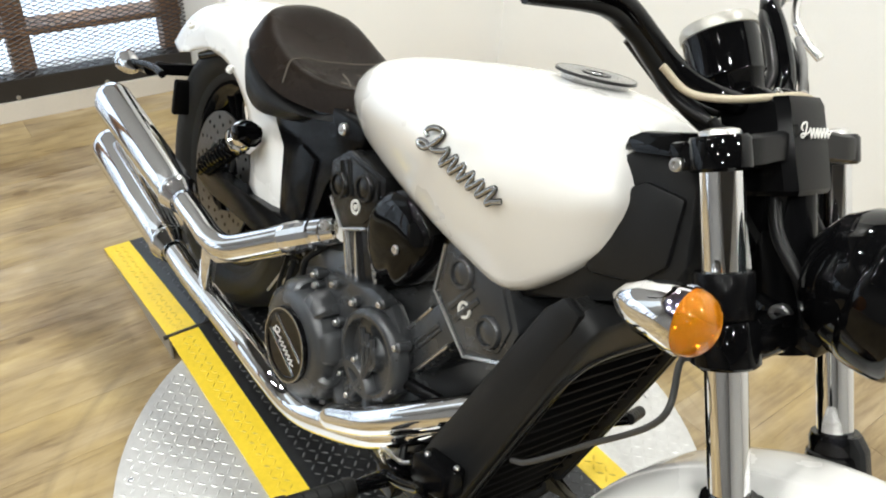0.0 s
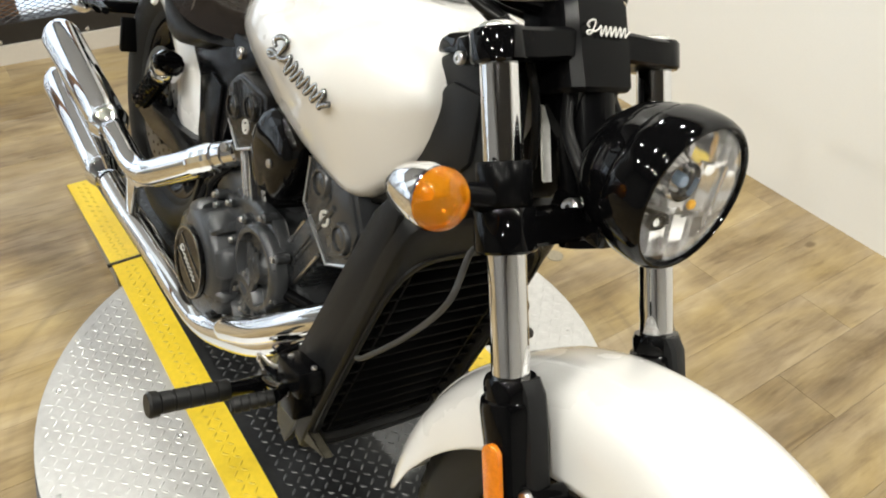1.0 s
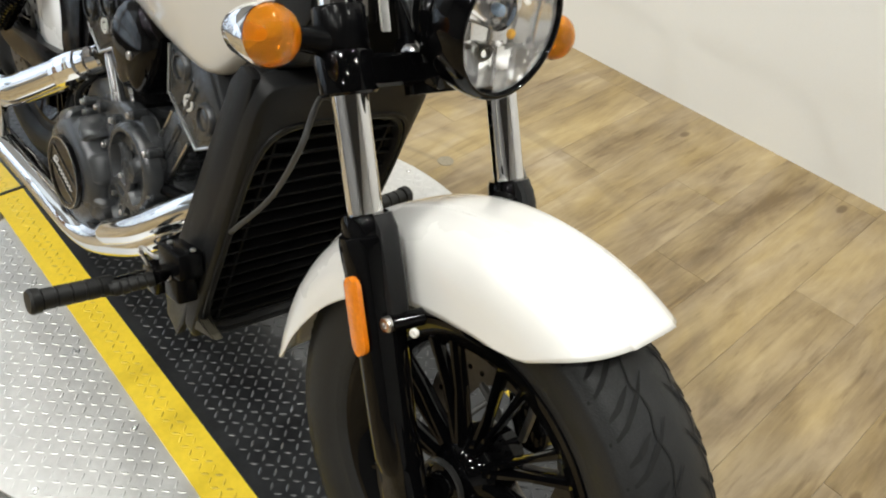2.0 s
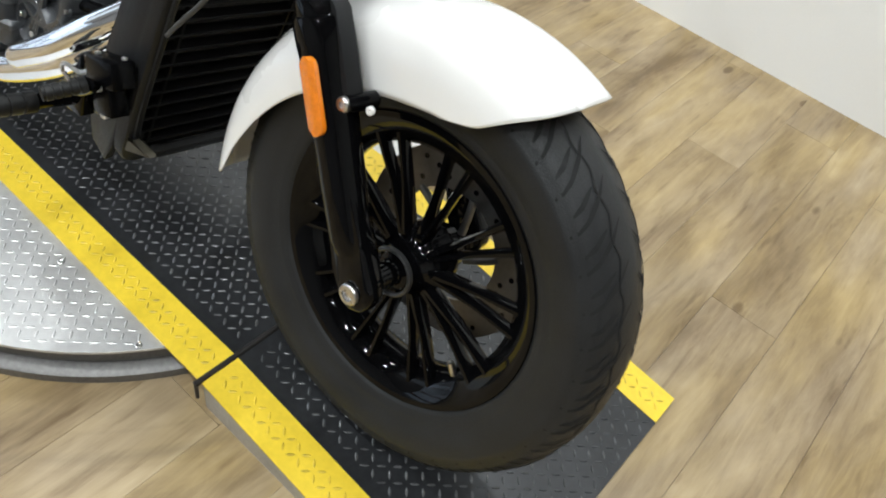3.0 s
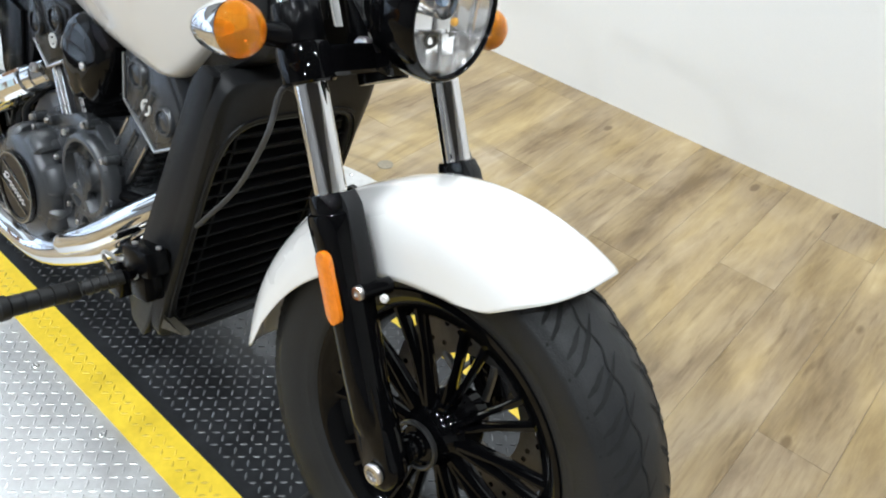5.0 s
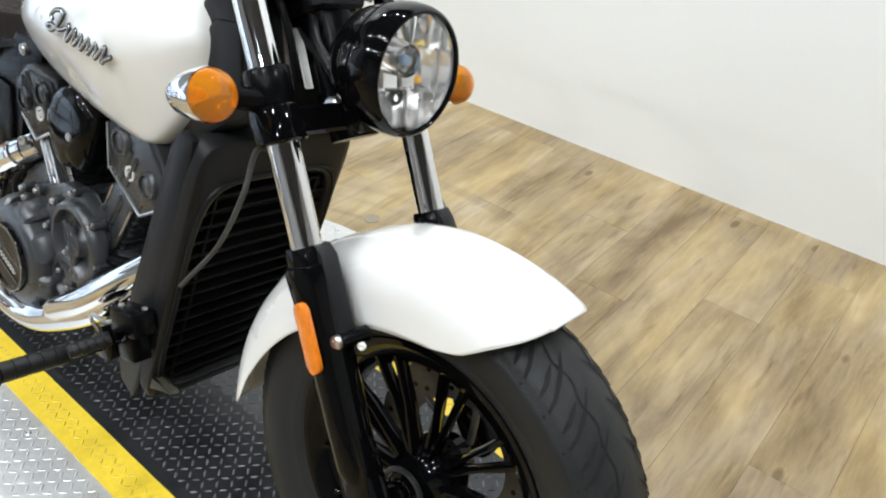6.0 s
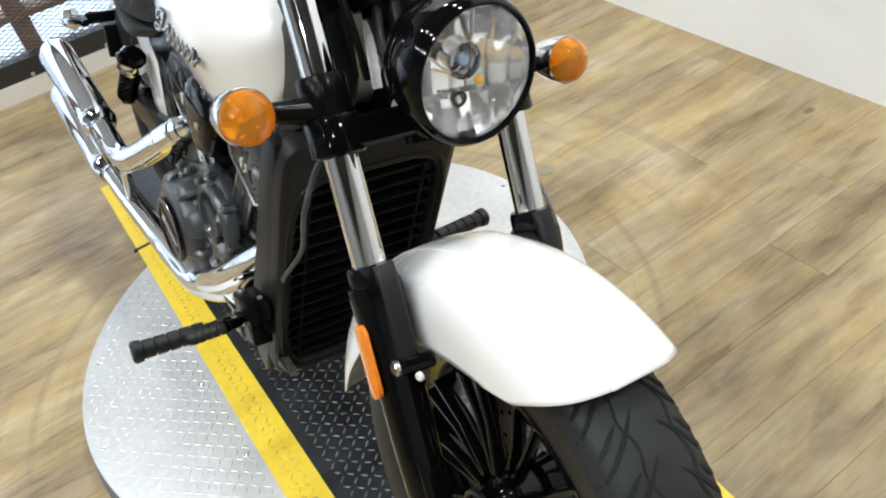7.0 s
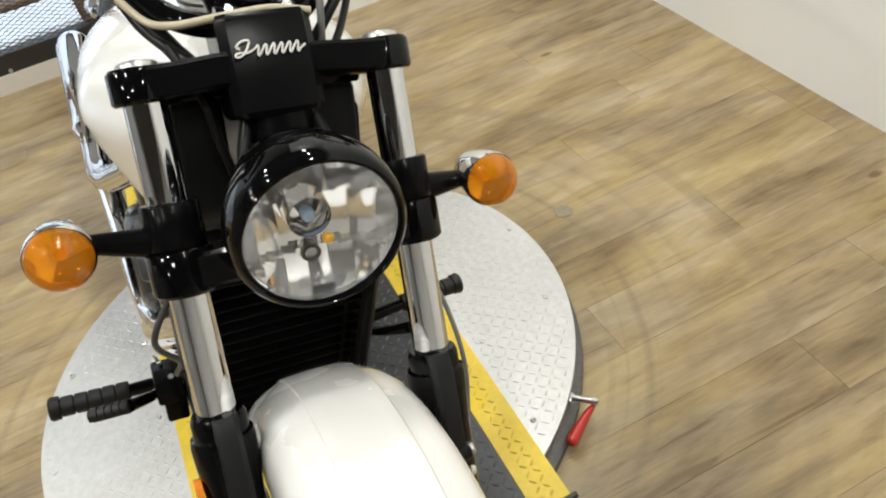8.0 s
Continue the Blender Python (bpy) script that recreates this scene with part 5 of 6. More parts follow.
for s in (-1, 1):
    bm = BM()
    p = [rad_point(0.0, 0.022), rad_point(0.5, 0.020), rad_point(0.95, 0.020), rad_point(1.0, 0.025), rad_point(1.0, 0.055), rad_point(0.93, 0.068), rad_point(0.3, 0.088), rad_point(0.05, 0.098), rad_point(-0.06, 0.07), rad_point(-0.08, 0.03)]
    a = [Vector((x, s * 0.131 + RAD_Y, z)) for x, z in p]
    b = [Vector((x, s * 0.147 + RAD_Y, z)) for x, z in p]
    loft(bm, [a, b])
    bmesh.ops.bevel(bm, geom=list(bm.edges), offset=0.004, segments=2, affect="EDGES", profile=0.5)
    part("shroud", bm, SHROUD, rad, "matt black plastic side shroud", smooth=35)
bm = BM()
rings = []
for inset, deep in ((0.0, 0.030), (0.0, 0.004), (0.0012, 0.001), (0.004, -0.001), (0.012, -0.003), (-1.016, -0.0045), (-1.015, -0.0075), (-1.011, -0.0075), (-1.010, -0.0045), (-1.008, -0.006), (-1.0035, -0.0045), (-1.001, 0.001), (-1.0, 0.009), (-1.0 + 0.007, 0.010), (-1.0 + 0.008, 0.022)):
    ringp = []
    for k in range(72):
        a = 2 * math.pi * (k + 0.5) / 72
        ca, sa = math.cos(a), math.sin(a)
        e = 0.17 if inset >= -0.5 else 0.36
        u, v = math.copysign(abs(ca) ** e, ca), math.copysign(abs(sa) ** e, sa)
        if inset >= -0.5:
            y, f = RAD_Y + (0.147 - inset) * u, 0.485 + (0.530 - inset / 0.49) * v
        else:
            y, f = RAD_Y + (0.123 - (inset + 1.0)) * u, 0.430 + (0.435 - (inset + 1.0) / 0.49) * v
        x, z = rad_point(f, deep)
        ringp.append(Vector((x, y, z)))
    rings.append(ringp)
loft(bm, rings, closed=True, caps=False)
part("front_frame", bm, SHROUD, rad, "rounded matt black plastic frame", smooth=32)
bm = BM()
q = [rad_point(0.0, 0.020), rad_point(1.0, 0.020), rad_point(1.0, 0.05), rad_point(0.0, 0.05)]
loft(bm, [[Vector((x, y, z)) for x, z in q] for y in (RAD_Y - 0.130, RAD_Y + 0.130)])
part("core", bm, material("radiator_core", (0.010, 0.010, 0.010), 0.5, vary=0.3, bump=0.6, bump_scale=300), rad, "dark finned core")
for k in range(15):
    f = 0.035 + 0.79 * k / 14
    bm = BM()
    x, z = rad_point(f, 0.012)
    loft(bm, [[Vector((x + dx, y, z + dz)) for dx, dz in ((0.0070, -0.0060), (0.0095, -0.0035), (0.0085, -0.0010), (-0.007, 0.0050), (-0.008, 0.0030))] for y in (RAD_Y - 0.121, RAD_Y + 0.121)])
    part("slat", bm, GRILL, rad, smooth=0)
for s in (-1, 1):
    bm = BM()
    loft(bm, [[Vector((x + dx, RAD_Y + s * 0.098 + dy, z)) for dx, dy in ((0.007, -0.002), (0.007, 0.002), (-0.002, 0.002), (-0.002, -0.002))] for x, z in (rad_point(0.02, 0.010), rad_point(0.83, 0.010))])
    part("grille_bar", bm, GRILL, rad, smooth=0)
bm = BM()
sweep(bm, [fork(0.735, -0.115, -0.02), (-0.275, -0.130, 0.726), (-0.252, -0.166, 0.678), (-0.323, -0.144, 0.573), (-0.379, -0.150, 0.498), (-0.410, -0.140, 0.468)], 0.0036, seg=10)
part("brake_hose", bm, DUSTHOSE, rad, "thin black hose")
bm = BM()
sweep(bm, [(-0.235, 0.130, 0.715), (-0.208, 0.153, 0.665), (-0.165, 0.160, 0.615), (-0.140, 0.158, 0.56), (-0.112, 0.152, 0.45), (-0.10, 0.145, 0.38)], 0.003, seg=10)
part("brake_hose", bm, GREYHOSE, bike, "thin grey brake hose")
bm = BM()
loft(bm, [[Vector((x, y, z)) for x, y, z in ((x0, -w, z0), (x0, w, z0), (x0 - 0.06, w * 0.9, z0 - 0.012), (x0 - 0.06, -w * 0.9, z0 - 0.012))] for x0, z0, w in ((-0.50, 0.235, 0.09), (-0.515, 0.200, 0.07), (-0.55, 0.175, 0.035))])
part("chin", bm, MATTE, rad, "black chin piece")
for s in (-1, 1):
    bm = BM()
    prism(bm, [rad_point(0.10, 0.096), rad_point(0.02, 0.090), (-0.441, 0.256), (-0.429, 0.252), rad_point(-0.02, 0.030), rad_point(0.05, 0.050)], s * 0.118, s * 0.134, 0.004)
    part("shroud_foot", bm, MUDDY, rad, "dusty pointed foot of the side shroud")


# ---- engine ----
eng = group("engine", bike, (0, 0, 0), "charcoal V-twin engine with machined edges")
bm = BM()
prism(bm, [(-0.58, 0.26), (-0.60, 0.36), (-0.66, 0.42), (-0.74, 0.47), (-0.88, 0.50), (-0.97, 0.46), (-1.01, 0.40), (-1.01, 0.28), (-0.95, 0.215), (-0.65, 0.205)], -0.105, 0.115, 0.018)
part("crankcase", bm, CASE, eng)


def cylinder(name, axis, barrel_at, barrel_half, barrel_len, head, plugs, emblem, bright, mat=None):
    """A finned barrel along the axis and a head with the given outline in x, z."""
    mat = mat or CASE
    g = group(name, bike, (0, 0, 0), "charcoal cylinder and head with bright machined lines")
    d = Vector((axis[0], 0, axis[1])).normalized()
    t = Vector((d.z, 0, -d.x))
    a = Vector((barrel_at[0], 0, barrel_at[1]))

    def slab(l0, l1, w, y, bevel, nm):
        bm = BM()
        p = [a - d * l0 - t * w, a - d * l0 + t * w, a - d * l1 + t * w, a - d * l1 - t * w]
        prism(bm, [(q.x, q.z) for q in p], -y, y, bevel)
        return part(nm, bm, mat, g)

    slab(-0.02, barrel_len, barrel_half * 1.12, 0.092, 0.006, "barrel")
    slab(-0.02, barrel_len, barrel_half, 0.108, 0.005, "barrel")
    for k in range(6):
        l = barrel_len * (0.08 + 0.16 * k)
        slab(l, l + 0.006, barrel_half * 1.2, 0.098, 0.002, "fin")
    for w in (-1, 1):
        bm = BM()
        p0, p1 = a + t * (barrel_half * w * 0.98), a - d * barrel_len * 0.85 + t * (barrel_half * w * 0.98)
        sweep(bm, [p0 + Vector((0, -0.1075, 0)), p1 + Vector((0, -0.1075, 0))], 0.0030, seg=8, curve=False)
        part("bright_edge", bm, STEEL, g, "bright machined edge")
    for w in (-0.12, 0.12):
        bm = BM()
        p0, p1 = a + t * (barrel_half * w), a - d * barrel_len * 0.9 + t * (barrel_half * w)
        sweep(bm, [p0 + Vector((0, -0.108, 0)), p1 + Vector((0, -0.108, 0))], 0.0035, seg=8, curve=False)
        part("rib", bm, mat, g)
    bm = BM()
    prism(bm, head, -0.116, 0.112, 0.005)
    part("head", bm, mat, g)
    cx, cz = sum(p[0] for p in head) / len(head), sum(p[1] for p in head) / len(head)
    bm = BM()
    prism(bm, [(cx + (x - cx) * 0.86, cz + (z - cz) * 0.86) for x, z in head], -0.121, -0.1, 0.004)
    part("head_cover", bm, mat, g)
    bm = BM()
    sweep(bm, [(x, -0.1165, z) for x, z in bright], 0.0030, seg=6, curve=False)
    part("bright_edge", bm, STEEL, g, "bright machined edge")
    for x, z in plugs:
        bm = BM()
        lathe(bm, (x, -0.112, z), (0, -1, 0), [(0, 0.026), (0.010, 0.024), (0.014, 0.0225), (0.016, 0.0205), (0.016, 0.017), (0.012, 0.0165), (0.014, 0.014), (0.0145, 0)], 28)
        part("plug", bm, mat, g)
    bm = BM()
    lathe(bm, (emblem[0], -0.121, emblem[1]), (0, -1, 0), [(0, 0.0125), (0.0025, 0.0125), (0.0025, 0.0085), (0.0005, 0.008)], 24)
    lathe(bm, (emblem[0], -0.121, emblem[1]), (0, -1, 0), [(0, 0.0045), (0.0025, 0.0045), (0.0025, 0)], 16)
    part("emblem", bm, SILVER, g, "small round silver emblem")
    for k in (-1, 1):
        p0 = a + t * (barrel_half * 0.3 * k) + d * 0.05
        bm = BM()
        sweep(bm, [p0 + Vector((0, -0.119, 0)), p0 + d * 0.06 + Vector((0, -0.119, 0))], 0.006, seg=8, curve=False)
        part("rib", bm, mat, g)
    return g


cylinder("front_cylinder", (0.51, 0.86), (-0.627, 0.520), 0.031, 0.115,
         [(-0.651, 0.569), (-0.561, 0.516), (-0.521, 0.537), (-0.494, 0.554), (-0.486, 0.606), (-0.524, 0.650), (-0.575, 0.690), (-0.630, 0.690), (-0.656, 0.642)],
         ((-0.605, 0.626), (-0.529, 0.580)), (-0.581, 0.582), ((-0.656, 0.642), (-0.651, 0.569), (-0.561, 0.516), (-0.494, 0.554)))
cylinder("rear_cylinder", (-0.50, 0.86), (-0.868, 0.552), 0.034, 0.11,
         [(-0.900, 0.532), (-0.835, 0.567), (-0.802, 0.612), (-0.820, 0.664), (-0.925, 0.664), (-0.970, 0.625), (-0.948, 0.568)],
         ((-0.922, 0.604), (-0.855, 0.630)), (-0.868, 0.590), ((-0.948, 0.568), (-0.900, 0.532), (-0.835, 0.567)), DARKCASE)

# right-hand cases
case = group("clutch_cover", bike, (0, 0, 0), "charcoal round clutch cover with a dark cap")
C = Vector((-0.894, 0, 0.312))
bm = BM()
lathe(bm, (C.x, -0.10, C.z), (0, -1, 0), [(0, 0.128), (0.016, 0.128), (0.021, 0.123), (0.024, 0.101), (0.060, 0.099), (0.069, 0.094), (0.074, 0.084), (0.077, 0.070), (0.076, 0.0)], 64)
part("drum", bm, CASE, case)
for k in range(8):
    a0 = 2 * math.pi * (k + 0.30) / 8
    bm = BM()
    secs = []
    for q in range(9):
        a = a0 + radians(30) * q / 8
        e = 0.004 if q in (0, 8) else 0.0
        secs.append([Vector((C.x + math.cos(a) * r, y, C.z + math.sin(a) * r)) for y, r in ((-0.118, 0.095), (-0.118, 0.1165 - e), (-0.150 + e, 0.1135 - e), (-0.161 + e, 0.109 - e), (-0.168 + e, 0.099 - e), (-0.170 + e, 0.088))])
    loft(bm, secs)
    part("segment", bm, CASE, case, smooth=35)
    a = a0 + radians(37.5)
    bm = BM()
    rod(bm, (C.x + math.cos(a) * 0.109, -0.115, C.z + math.sin(a) * 0.109), (C.x + math.cos(a) * 0.109, -0.140, C.z + math.sin(a) * 0.109), 0.009, bevel=0.002)
    part("boss", bm, CASE, case)
    bolt("bolt", (C.x + math.cos(a) * 0.109, -0.140, C.z + math.sin(a) * 0.109), (0, -1, 0), 0.0056, case)
bm = BM()
lathe(bm, (C.x, -0.176, C.z), (0, -1, 0), [(0, 0.068), (0.006, 0.068), (0.010, 0.065), (0.010, 0.058), (0.008, 0.056), (0.008, 0)], 48)
cap = part("cap", bm, GLOSS, case, "gloss black round cap")
bm = BM()
lathe(bm, (C.x, -0.185, C.z), (0, -1, 0), [(0, 0.0660), (0.0020, 0.0660), (0.0020, 0.0635), (0, 0.0635)], 48)
part("cap_ring", bm, GREYP, case, "thin bright ring")
for dz in (-0.019, 0.019):
    bm = BM()
    box(bm, (0, 0, 0), (0.104, 0.002, 0.0022), 0, Matrix.Translation((C.x, -0.185, C.z)) @ Matrix.Rotation(radians(20), 4, "Y") @ Matrix.Translation((0, 0, dz)))
    part("cap_line", bm, GREYP, case)
word_ribbon("cap_badge", case, Matrix(((1, 0, 0, C.x), (0, 0, -1, -0.1835), (0, 1, 0, C.z - 0.004), (0, 0, 0, 1))) @ pose(0, 0, 0, 0, 0, -20), 0.082, 0.022, SILVER)

gear = group("timing_cover", bike, (0, 0, 0), "charcoal ribbed timing cover with steel bolts")
bm = BM()
prism(bm, [(-0.90, 0.45), (-0.84, 0.468), (-0.78, 0.495), (-0.72, 0.498), (-0.685, 0.474), (-0.660, 0.43), (-0.656, 0.36), (-0.672, 0.29), (-0.72, 0.255), (-0.82, 0.24)], -0.128, -0.10, 0.008)
part("plate", bm, CASE, gear)
G = Vector((-0.725, 0, 0.402))
bm = BM()
lathe(bm, (G.x, -0.12, G.z), (0, -1, 0), [(0, 0.078), (0.016, 0.078), (0.024, 0.074), (0.027, 0.068), (0.026, 0.062), (0.010, 0.057), (0.009, 0.030), (0.012, 0.027), (0.024, 0.024), (0.026, 0.018), (0.020, 0.014), (0.020, 0)], 48)
part("boss", bm, CASE, gear)
bm = BM()
lathe(bm, (G.x - 0.020, -0.12, G.z - 0.085), (0, -1, 0), [(0, 0.060), (0.018, 0.058), (0.026, 0.052), (0.027, 0.042), (0.012, 0.036), (0.011, 0.022), (0.022, 0.018), (0.023, 0)], 40)
part("boss", bm, CASE, gear)
for bend, r0 in ((0.0, 0.052), (0.35, 0.046), (0.7, 0.040)):
    bm = BM()
    sweep(bm, [(G.x - 0.036 + math.sin(f * 2.4 + bend) * r0 * 0.9, -0.1410, G.z - 0.095 + f * 0.135) for f in np.linspace(0.05, 0.95, 7)], 0.0056, seg=8)
    part("rib", bm, CASE, gear)
for x, z in ((-0.915, 0.436), (-0.857, 0.452), (-0.796, 0.456), (-0.731, 0.495), (-0.672, 0.455), (-0.655, 0.388), (-0.752, 0.302), (-0.725, 0.342), (-0.756, 0.372), (-0.665, 0.300)):
    bm = BM()
    rod(bm, (x, -0.112, z), (x, -0.140, z), 0.0095, bevel=0.003)
    part("boss", bm, CASE, gear)
    bolt("bolt", (x, -0.140, z), (0, -1, 0), 0.0052, gear)

# stand-offs between the timing cover and the front cylinder
for x, z in ((-0.640, 0.405), (-0.628, 0.335)):
    bm = BM()
    rod(bm, (x - 0.02, -0.118, z - 0.008), (x + 0.055, -0.100, z + 0.004), 0.010, seg=14)
    part("standoff", bm, SATIN, gear)
    bolt("bolt", (x - 0.016, -0.126, z - 0.007), (0, -1, 0), 0.0075, gear)
# lacquered air duct cover between the cylinders
air = group("duct_cover", bike, (0, 0, 0), "gloss black sculpted cover between the cylinders")
bm = BM()
out = [(-0.770, 0.678), (-0.713, 0.680), (-0.678, 0.655), (-0.668, 0.625), (-0.682, 0.585), (-0.700, 0.552), (-0.712, 0.526), (-0.738, 0.552), (-0.755, 0.520), (-0.786, 0.528), (-0.815, 0.570), (-0.824, 0.605), (-0.805, 0.650)]
cx, cz = sum(p[0] for p in out) / len(out), sum(p[1] for p in out) / len(out)
loft(bm, [[Vector((cx + (x - cx) * k, y, cz + (z - cz) * k)) for x, z in out] for y, k in ((-0.06, 1.0), (-0.120, 1.0), (-0.136, 0.93), (-0.143, 0.75), (-0.146, 0.4))])
subsurf(part("shell", bm, GLOSS, air, smooth=80), 1)
bolt("bolt", (-0.722, -0.143, 0.598), (0, -1, 0), 0.007, air)
bm = BM()
rod(bm, (-0.876, -0.10, 0.545), (-0.835, -0.102, 0.455), 0.008)
rod(bm, (-0.905, -0.10, 0.527), (-0.862, -0.102, 0.448), 0.008)
part("tube", bm, CHROME, air, "short chrome tubes")
bolt("bolt", (-0.575, -0.105, 0.395), (0.2, -1, 0), 0.016, eng)

# ---- exhaust ----
exh = group("exhaust", bike, (0, 0, 0), "chrome twin exhaust with slash-cut mufflers")
for tip, end, nm in (((-1.795, -0.197, 0.396), (-1.365, -0.197, 0.366), 0), ((-1.785, -0.198, 0.279), (-1.385, -0.196, 0.236), 1)):
    a, b = Vector(end), Vector(tip)
    bm = BM()
    L = (b - a).length
    lathe(bm, a, b - a, [(-0.02, 0.024), (0.0, 0.034), (0.02, 0.0385), (0.05, 0.0405), (L * 0.5, 0.0440), (L - 0.02, 0.0470), (L - 0.006, 0.0468), (L, 0.0450), (L, 0.0415), (L - 0.06, 0.038), (L - 0.06, 0)], 48)
    for v in bm.verts:
        if (v.co - a).dot((b - a).normalized()) > L - 0.05:
            v.co += (b - a).normalized() * ((v.co.z - b.z) * 0.5)
    part("muffler", bm, CHROME, exh, "polished chrome muffler")
    bm = BM()
    lathe(bm, a, a - b, [(-0.012, 0.041), (-0.004, 0.0425), (0.006, 0.038), (0.030, 0.030)], 32)
    part("muffler_joint", bm, CHROME, exh)
bm = BM()
sweep(bm, [(-1.36, -0.197, 0.366), (-1.26, -0.198, 0.362), (-1.195, -0.198, 0.358), (-1.14, -0.190, 0.366), (-1.09, -0.165, 0.398), (-1.0, -0.122, 0.465), (-0.955, -0.105, 0.495)], [0.025, 0.025, 0.025, 0.026, 0.027, 0.027, 0.026], seg=24)
part("upper_pipe", bm, CHROME, exh, "chrome rear header shield")
bm = BM()
rod(bm, (-0.975, -0.112, 0.482), (-0.935, -0.090, 0.510), 0.0265, bevel=0.004)
clamp = part("port_clamp", bm, CHROME, exh)
bolt("bolt", (-0.936, -0.122, 0.519), (0.35, -0.9, 0.25), 0.0085, clamp)
bolt("bolt", (-0.965, -0.110, 0.455), (0.2, -0.9, -0.3), 0.0075, clamp)
p0, p1 = Vector((-1.025, -0.134, 0.446)), Vector((-0.970, -0.110, 0.485))
bm = BM()
lathe(bm, p0, p1 - p0, [(-0.010, 0.0262), (-0.006, 0.0278), (0.012, 0.0288), (0.020, 0.0280), (0.034, 0.0292), (0.044, 0.0284), (0.062, 0.0290), (0.068, 0.0265)], 16)
part("shield_collar", bm, CHROME, exh, "dimpled chrome collar", smooth=12)
bm = BM()
loft(bm, [[Vector((x, y + dy, z + dz)) for dy, dz in ((-0.010, -0.023), (0.012, -0.023), (0.012, -0.034), (0.008, -0.037), (-0.006, -0.037), (-0.010, -0.034))] for x, y, z in ((-1.205, -0.198, 0.356), (-1.150, -0.193, 0.362), (-1.095, -0.168, 0.394), (-1.045, -0.144, 0.430), (-1.000, -0.122, 0.464))])
part("lower_shield", bm, CHROME, exh, "flat chrome underside of the header shield", smooth=30)
bm = BM()
sweep(bm, [(-1.385, -0.196, 0.236), (-1.25, -0.188, 0.222), (-1.13, -0.180, 0.216), (-1.03, -0.175, 0.213), (-0.94, -0.169, 0.205), (-0.86, -0.160, 0.200), (-0.78, -0.153, 0.228), (-0.66, -0.146, 0.300), (-0.58, -0.118, 0.375), (-0.506, -0.085, 0.455), (-0.49, -0.06, 0.50)], [0.025, 0.026, 0.027, 0.027, 0.027, 0.027, 0.027, 0.026, 0.025, 0.024, 0.024], seg=24)
part("lower_pipe", bm, CHROME, exh, "chrome front header pipe")
bm = BM()
sweep(bm, [(-0.757, -0.166, 0.262), (-0.752, -0.166, 0.265), (-0.735, -0.166, 0.276), (-0.66, -0.158, 0.327), (-0.58, -0.132, 0.397), (-0.515, -0.102, 0.455), (-0.48, -0.082, 0.485)], [0.010, 0.018, 0.0235, 0.0245, 0.0245, 0.024, 0.023], seg=24)
part("heat_shield", bm, CHROME, exh, "chrome heat shield")
bm = BM()
prism(bm, [(-1.225, 0.345), (-1.19, 0.345), (-1.185, 0.235), (-1.225, 0.235)], -0.200, -0.180, 0.004)
part("hanger", bm, CHROME, exh)

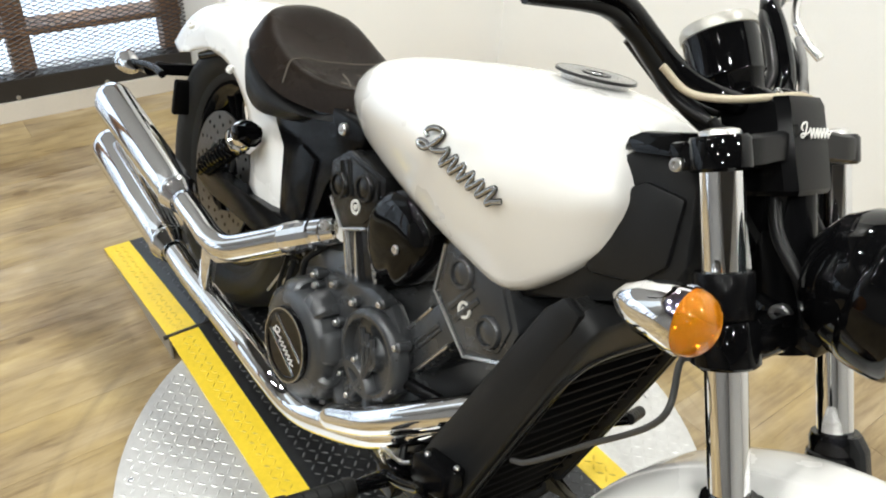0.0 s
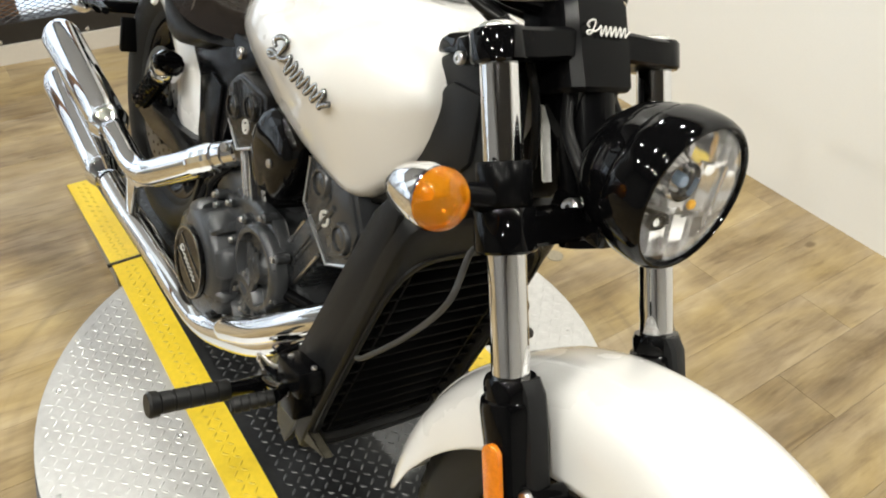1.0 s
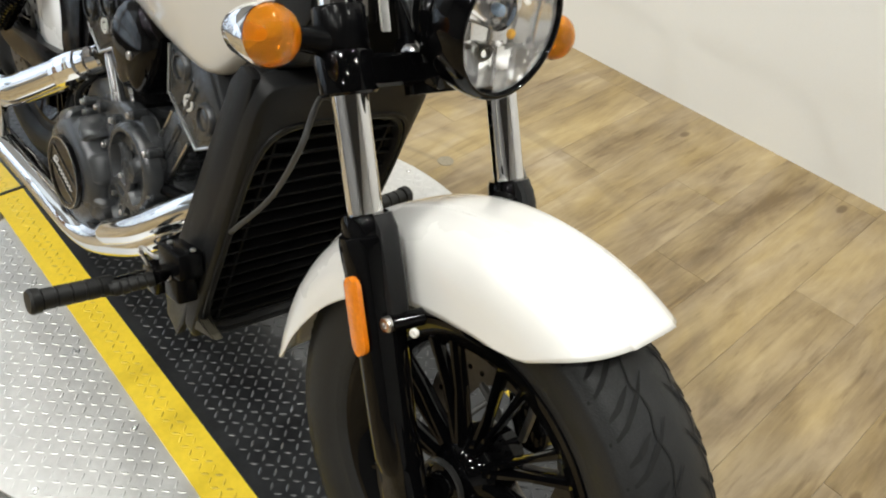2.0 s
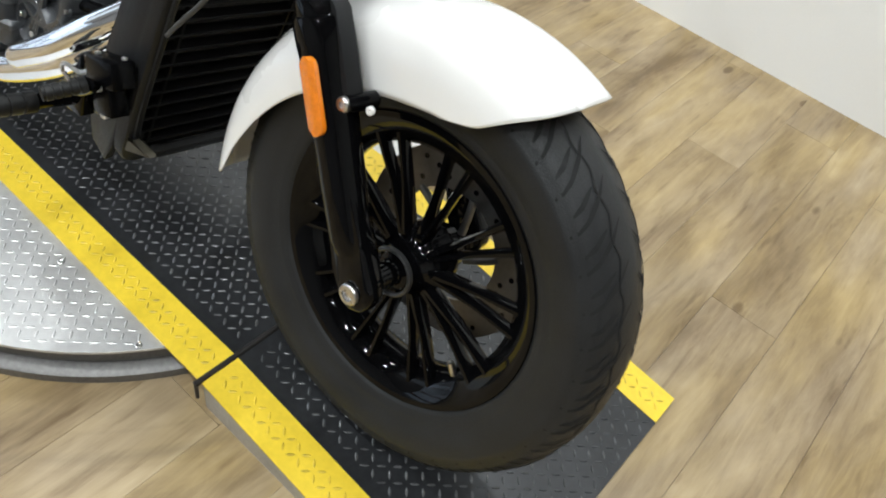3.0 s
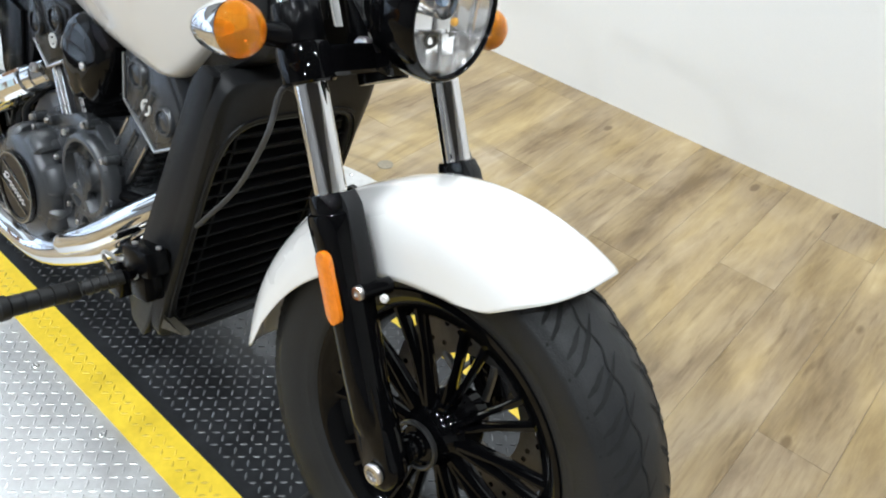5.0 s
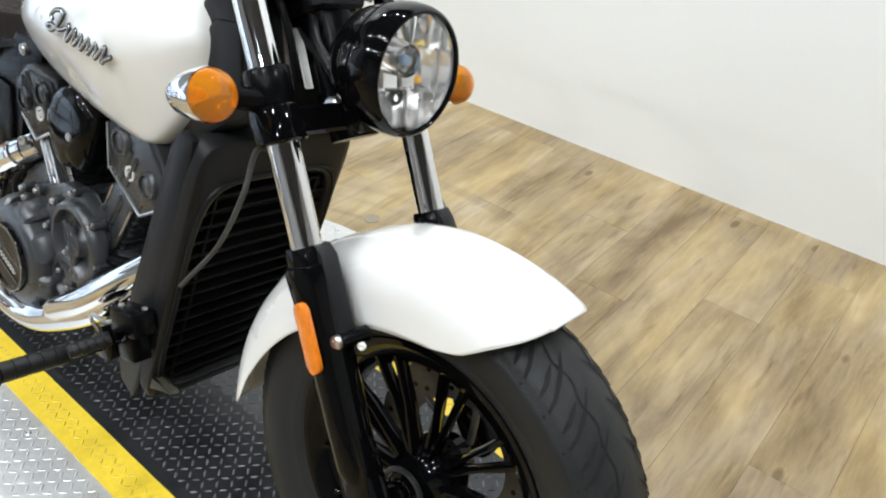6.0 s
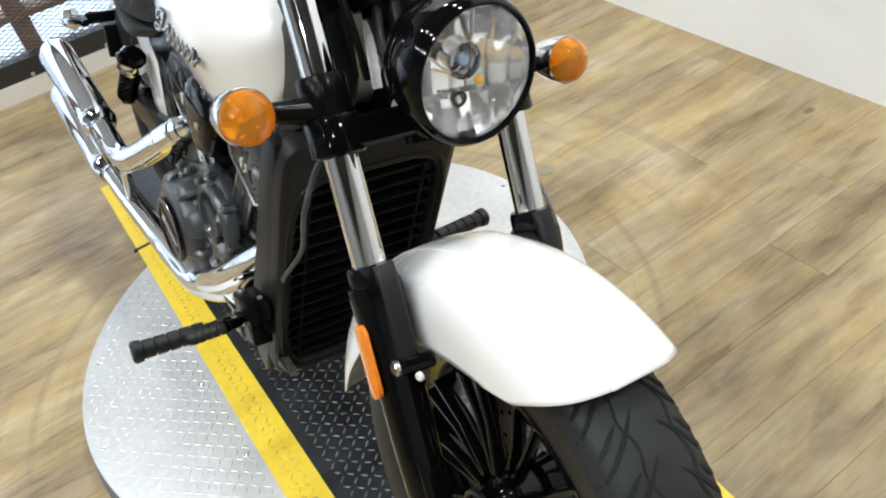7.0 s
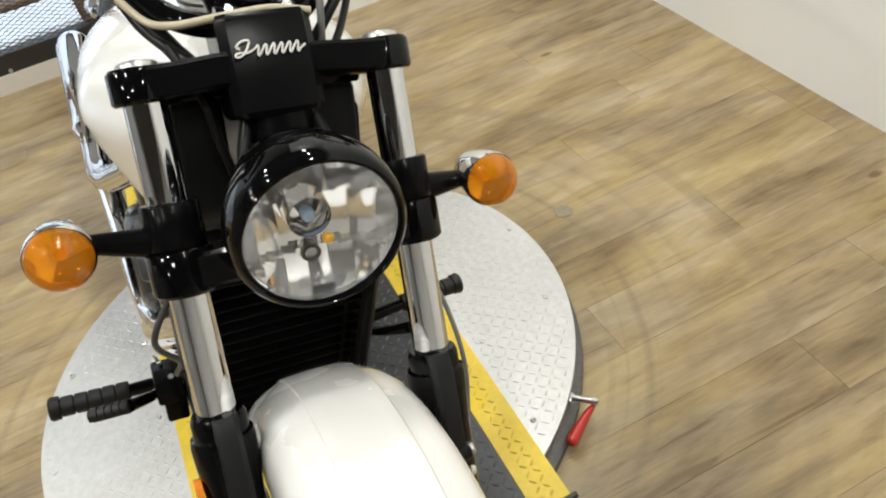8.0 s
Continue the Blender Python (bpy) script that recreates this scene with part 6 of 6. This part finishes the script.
# ---- forward controls ----
PAD_IN, PAD_OUT = (-0.461, -0.222, 0.379), (-0.474, -0.278, 0.367)
for s in (-1, 1):
    ctl = group("foot_control", bike, (0, 0, 0), "black foot peg and pedal" if s < 0 else "black foot peg and shift lever")
    bm = BM()
    prism(bm, [(-0.485, 0.335), (-0.51, 0.355), (-0.555, 0.335), (-0.605, 0.305), (-0.615, 0.27), (-0.595, 0.25), (-0.53, 0.262)], s * 0.118, s * 0.142, 0.006)
    part("bracket", bm, SATIN, ctl)
    bm = BM()
    prism(bm, [(-0.56, 0.305), (-0.565, 0.255), (-0.605, 0.250), (-0.615, 0.285), (-0.595, 0.310)], s * 0.142, s * 0.168, 0.005)
    part("clevis", bm, GLOSS, ctl)
    bm = BM()
    sweep(bm, [(-0.595, s * 0.165, 0.300), (-0.605, s * 0.175, 0.322), (-0.590, s * 0.178, 0.338), (-0.565, s * 0.170, 0.335), (-0.55, s * 0.165, 0.345)], 0.0035, seg=8)
    part("return_spring", bm, STEEL, ctl, "bare steel spring")
    bm = BM()
    out = 0.04 if s > 0 else 0.0
    rod(bm, (-0.585, s * 0.150, 0.282 + out * 0.4), (-0.590, s * (0.232 + out), 0.281 + out * 0.8), 0.014, 0.011, bevel=0.002)
    part("hinge", bm, GLOSS, ctl)
    bm = BM()
    prof = [(0, 0.010), (0.0, 0.0155)]
    for k in range(5):
        l = 0.002 + k * 0.021
        prof += [(l, 0.0165), (l + 0.017, 0.0165), (l + 0.018, 0.0140), (l + 0.020, 0.0140)]
    prof += [(0.106, 0.019), (0.118, 0.020), (0.122, 0.017), (0.122, 0)]
    lathe(bm, (-0.590, s * (0.225 + out), 0.281 + out * 0.8), (-0.02, s, 0.02 + out * 2), prof, 24)
    part("peg", bm, GRIP, ctl, "ribbed black rubber foot peg")
    if s < 0:
        bm = BM()
        box(bm, (0, 0, 0), (0.070, 0.040, 0.042), 0.005, pose(-0.497, -0.164, 0.372, 0, -14, 0))
        box(bm, (0, 0, 0), (0.046, 0.034, 0.060), 0.005, pose(-0.500, -0.160, 0.330, 0, -14, 0))
        part("master_cylinder", bm, SATIN, ctl, "black brake master cylinder")
        bolt("bolt", (-0.520, -0.170, 0.3885), (-0.24, 0, 0.97), 0.0045, ctl)
        bolt("bolt", (-0.474, -0.158, 0.4005), (-0.24, 0, 0.97), 0.0045, ctl)
        bolt("bolt", (-0.490, -0.184, 0.352), (0, -1, 0), 0.006, ctl)
    pa, pb = Vector((PAD_IN[0], s * -PAD_IN[1], PAD_IN[2])), Vector((PAD_OUT[0], s * -PAD_OUT[1], PAD_OUT[2]))
    bm = BM()
    sweep(bm, [(-0.572, s * 0.172, 0.300), (-0.540, s * 0.178, 0.318), (-0.495, s * 0.188, 0.352), tuple(pa)], [0.009, 0.0085, 0.008, 0.010], seg=10)
    part("lever", bm, GLOSS, ctl)
    bm = BM()
    prof = [(0, 0.0), (0.0, 0.010)]
    dl_ = (pb - pa).length
    for k in range(5):
        l = dl_ * (0.02 + 0.19 * k)
        prof += [(l, 0.0110), (l + dl_ * 0.14, 0.0110), (l + dl_ * 0.15, 0.0092), (l + dl_ * 0.18, 0.0092)]
    prof += [(dl_, 0.0105), (dl_, 0)]
    lathe(bm, pa, pb - pa, prof, 18)
    part("pedal_pad", bm, GRIP, ctl)
    for x, z in ((-0.535, 0.275), (-0.585, 0.300), (-0.545, 0.320)):
        bolt("bolt", (x, s * 0.142, z), (0, s, 0), 0.0085, ctl)
bm = BM()
prism(bm, [(-0.56, 0.24), (-0.50, 0.215), (-0.53, 0.185), (-0.62, 0.18), (-0.95, 0.20), (-1.0, 0.27)], -0.09, 0.10, 0.012)
part("sump", bm, SATIN, eng)
bm = BM()
lathe(bm, (-1.000, -0.03, 0.395), (0, -1, 0), [(0, 0.034), (0.055, 0.034), (0.060, 0.030), (0.066, 0.028), (0.068, 0.012), (0.076, 0.011), (0.076, 0)], 28)
part("starter_motor", bm, GLOSS, eng, "gloss black starter motor")
for x, z in ((-1.022, 0.412), (-0.978, 0.380), (-1.005, 0.368)):
    bolt("bolt", (x, -0.094, z), (0, -1, 0), 0.0055, eng)
for a, b in (((-1.028, -0.104, 0.392), (-1.062, -0.112, 0.300)), ((-1.046, -0.108, 0.380), (-1.090, -0.116, 0.290))):
    bm = BM()
    rod(bm, a, b, 0.0026, seg=10)
    part("link_rod", bm, STEEL, eng, "thin bare steel rod")
for pts, r in ((((-1.02, -0.115, 0.40), (-1.00, -0.135, 0.345), (-0.985, -0.130, 0.29)), 0.006), (((-1.05, -0.11, 0.40), (-1.03, -0.13, 0.33), (-1.01, -0.12, 0.26)), 0.005), (((-0.95, -0.10, 0.47), (-0.97, -0.125, 0.43), (-0.96, -0.13, 0.39)), 0.006), (((-0.58, -0.10, 0.36), (-0.60, -0.13, 0.33), (-0.58, -0.15, 0.30)), 0.006)):
    bm = BM()
    sweep(bm, pts, r, seg=8)
    part("hose", bm, HOSE, eng)


# ---- floor, laid last ----
def lay_floor():
    fl = tagged(new("floor"), "limed oak vinyl plank floor, worn and streaked", "floor", kind="structure")
    bm = BM()
    box(bm, ((X0 + X1) / 2, (Y0 + Y1) / 2, FLOOR - 0.030), (X1 - X0 + 0.2, Y1 - Y0 + 0.2, 0.05))
    part("underlay", bm, RIMM, fl, smooth=0)
    pw, gap = 0.152, 0.0006
    rng = random.Random(11)
    shared = {}

    def piece(length):
        if length not in shared:
            b = BM()
            box(b, (0, 0, -0.0024), (pw - gap, length - gap, 0.0048), 0.00025, seg=1)
            me = bpy.data.meshes.new("plank")
            b.to_mesh(me)
            b.free()
            me.materials.append(PLANK)
            shared[length] = me
        return shared[length]

    x = X0
    i = 0
    while x < X1:
        y = Y1
        first = (0.3, 0.9, 0.6, 1.2, 0.45, 0.75)[(i * 5 + rng.randrange(2)) % 6]
        while y > Y0:
            ln = first if y == Y1 else 1.22
            ln = min(ln, round(y - Y0, 3))
            if ln < 0.02:
                break
            ob = new("plank", piece(round(ln, 3)))
            ob.location = (x + pw / 2, y - ln / 2, FLOOR)
            ob.parent = fl
            y = round(y - ln, 3)
        x += pw
        i += 1


lay_floor()
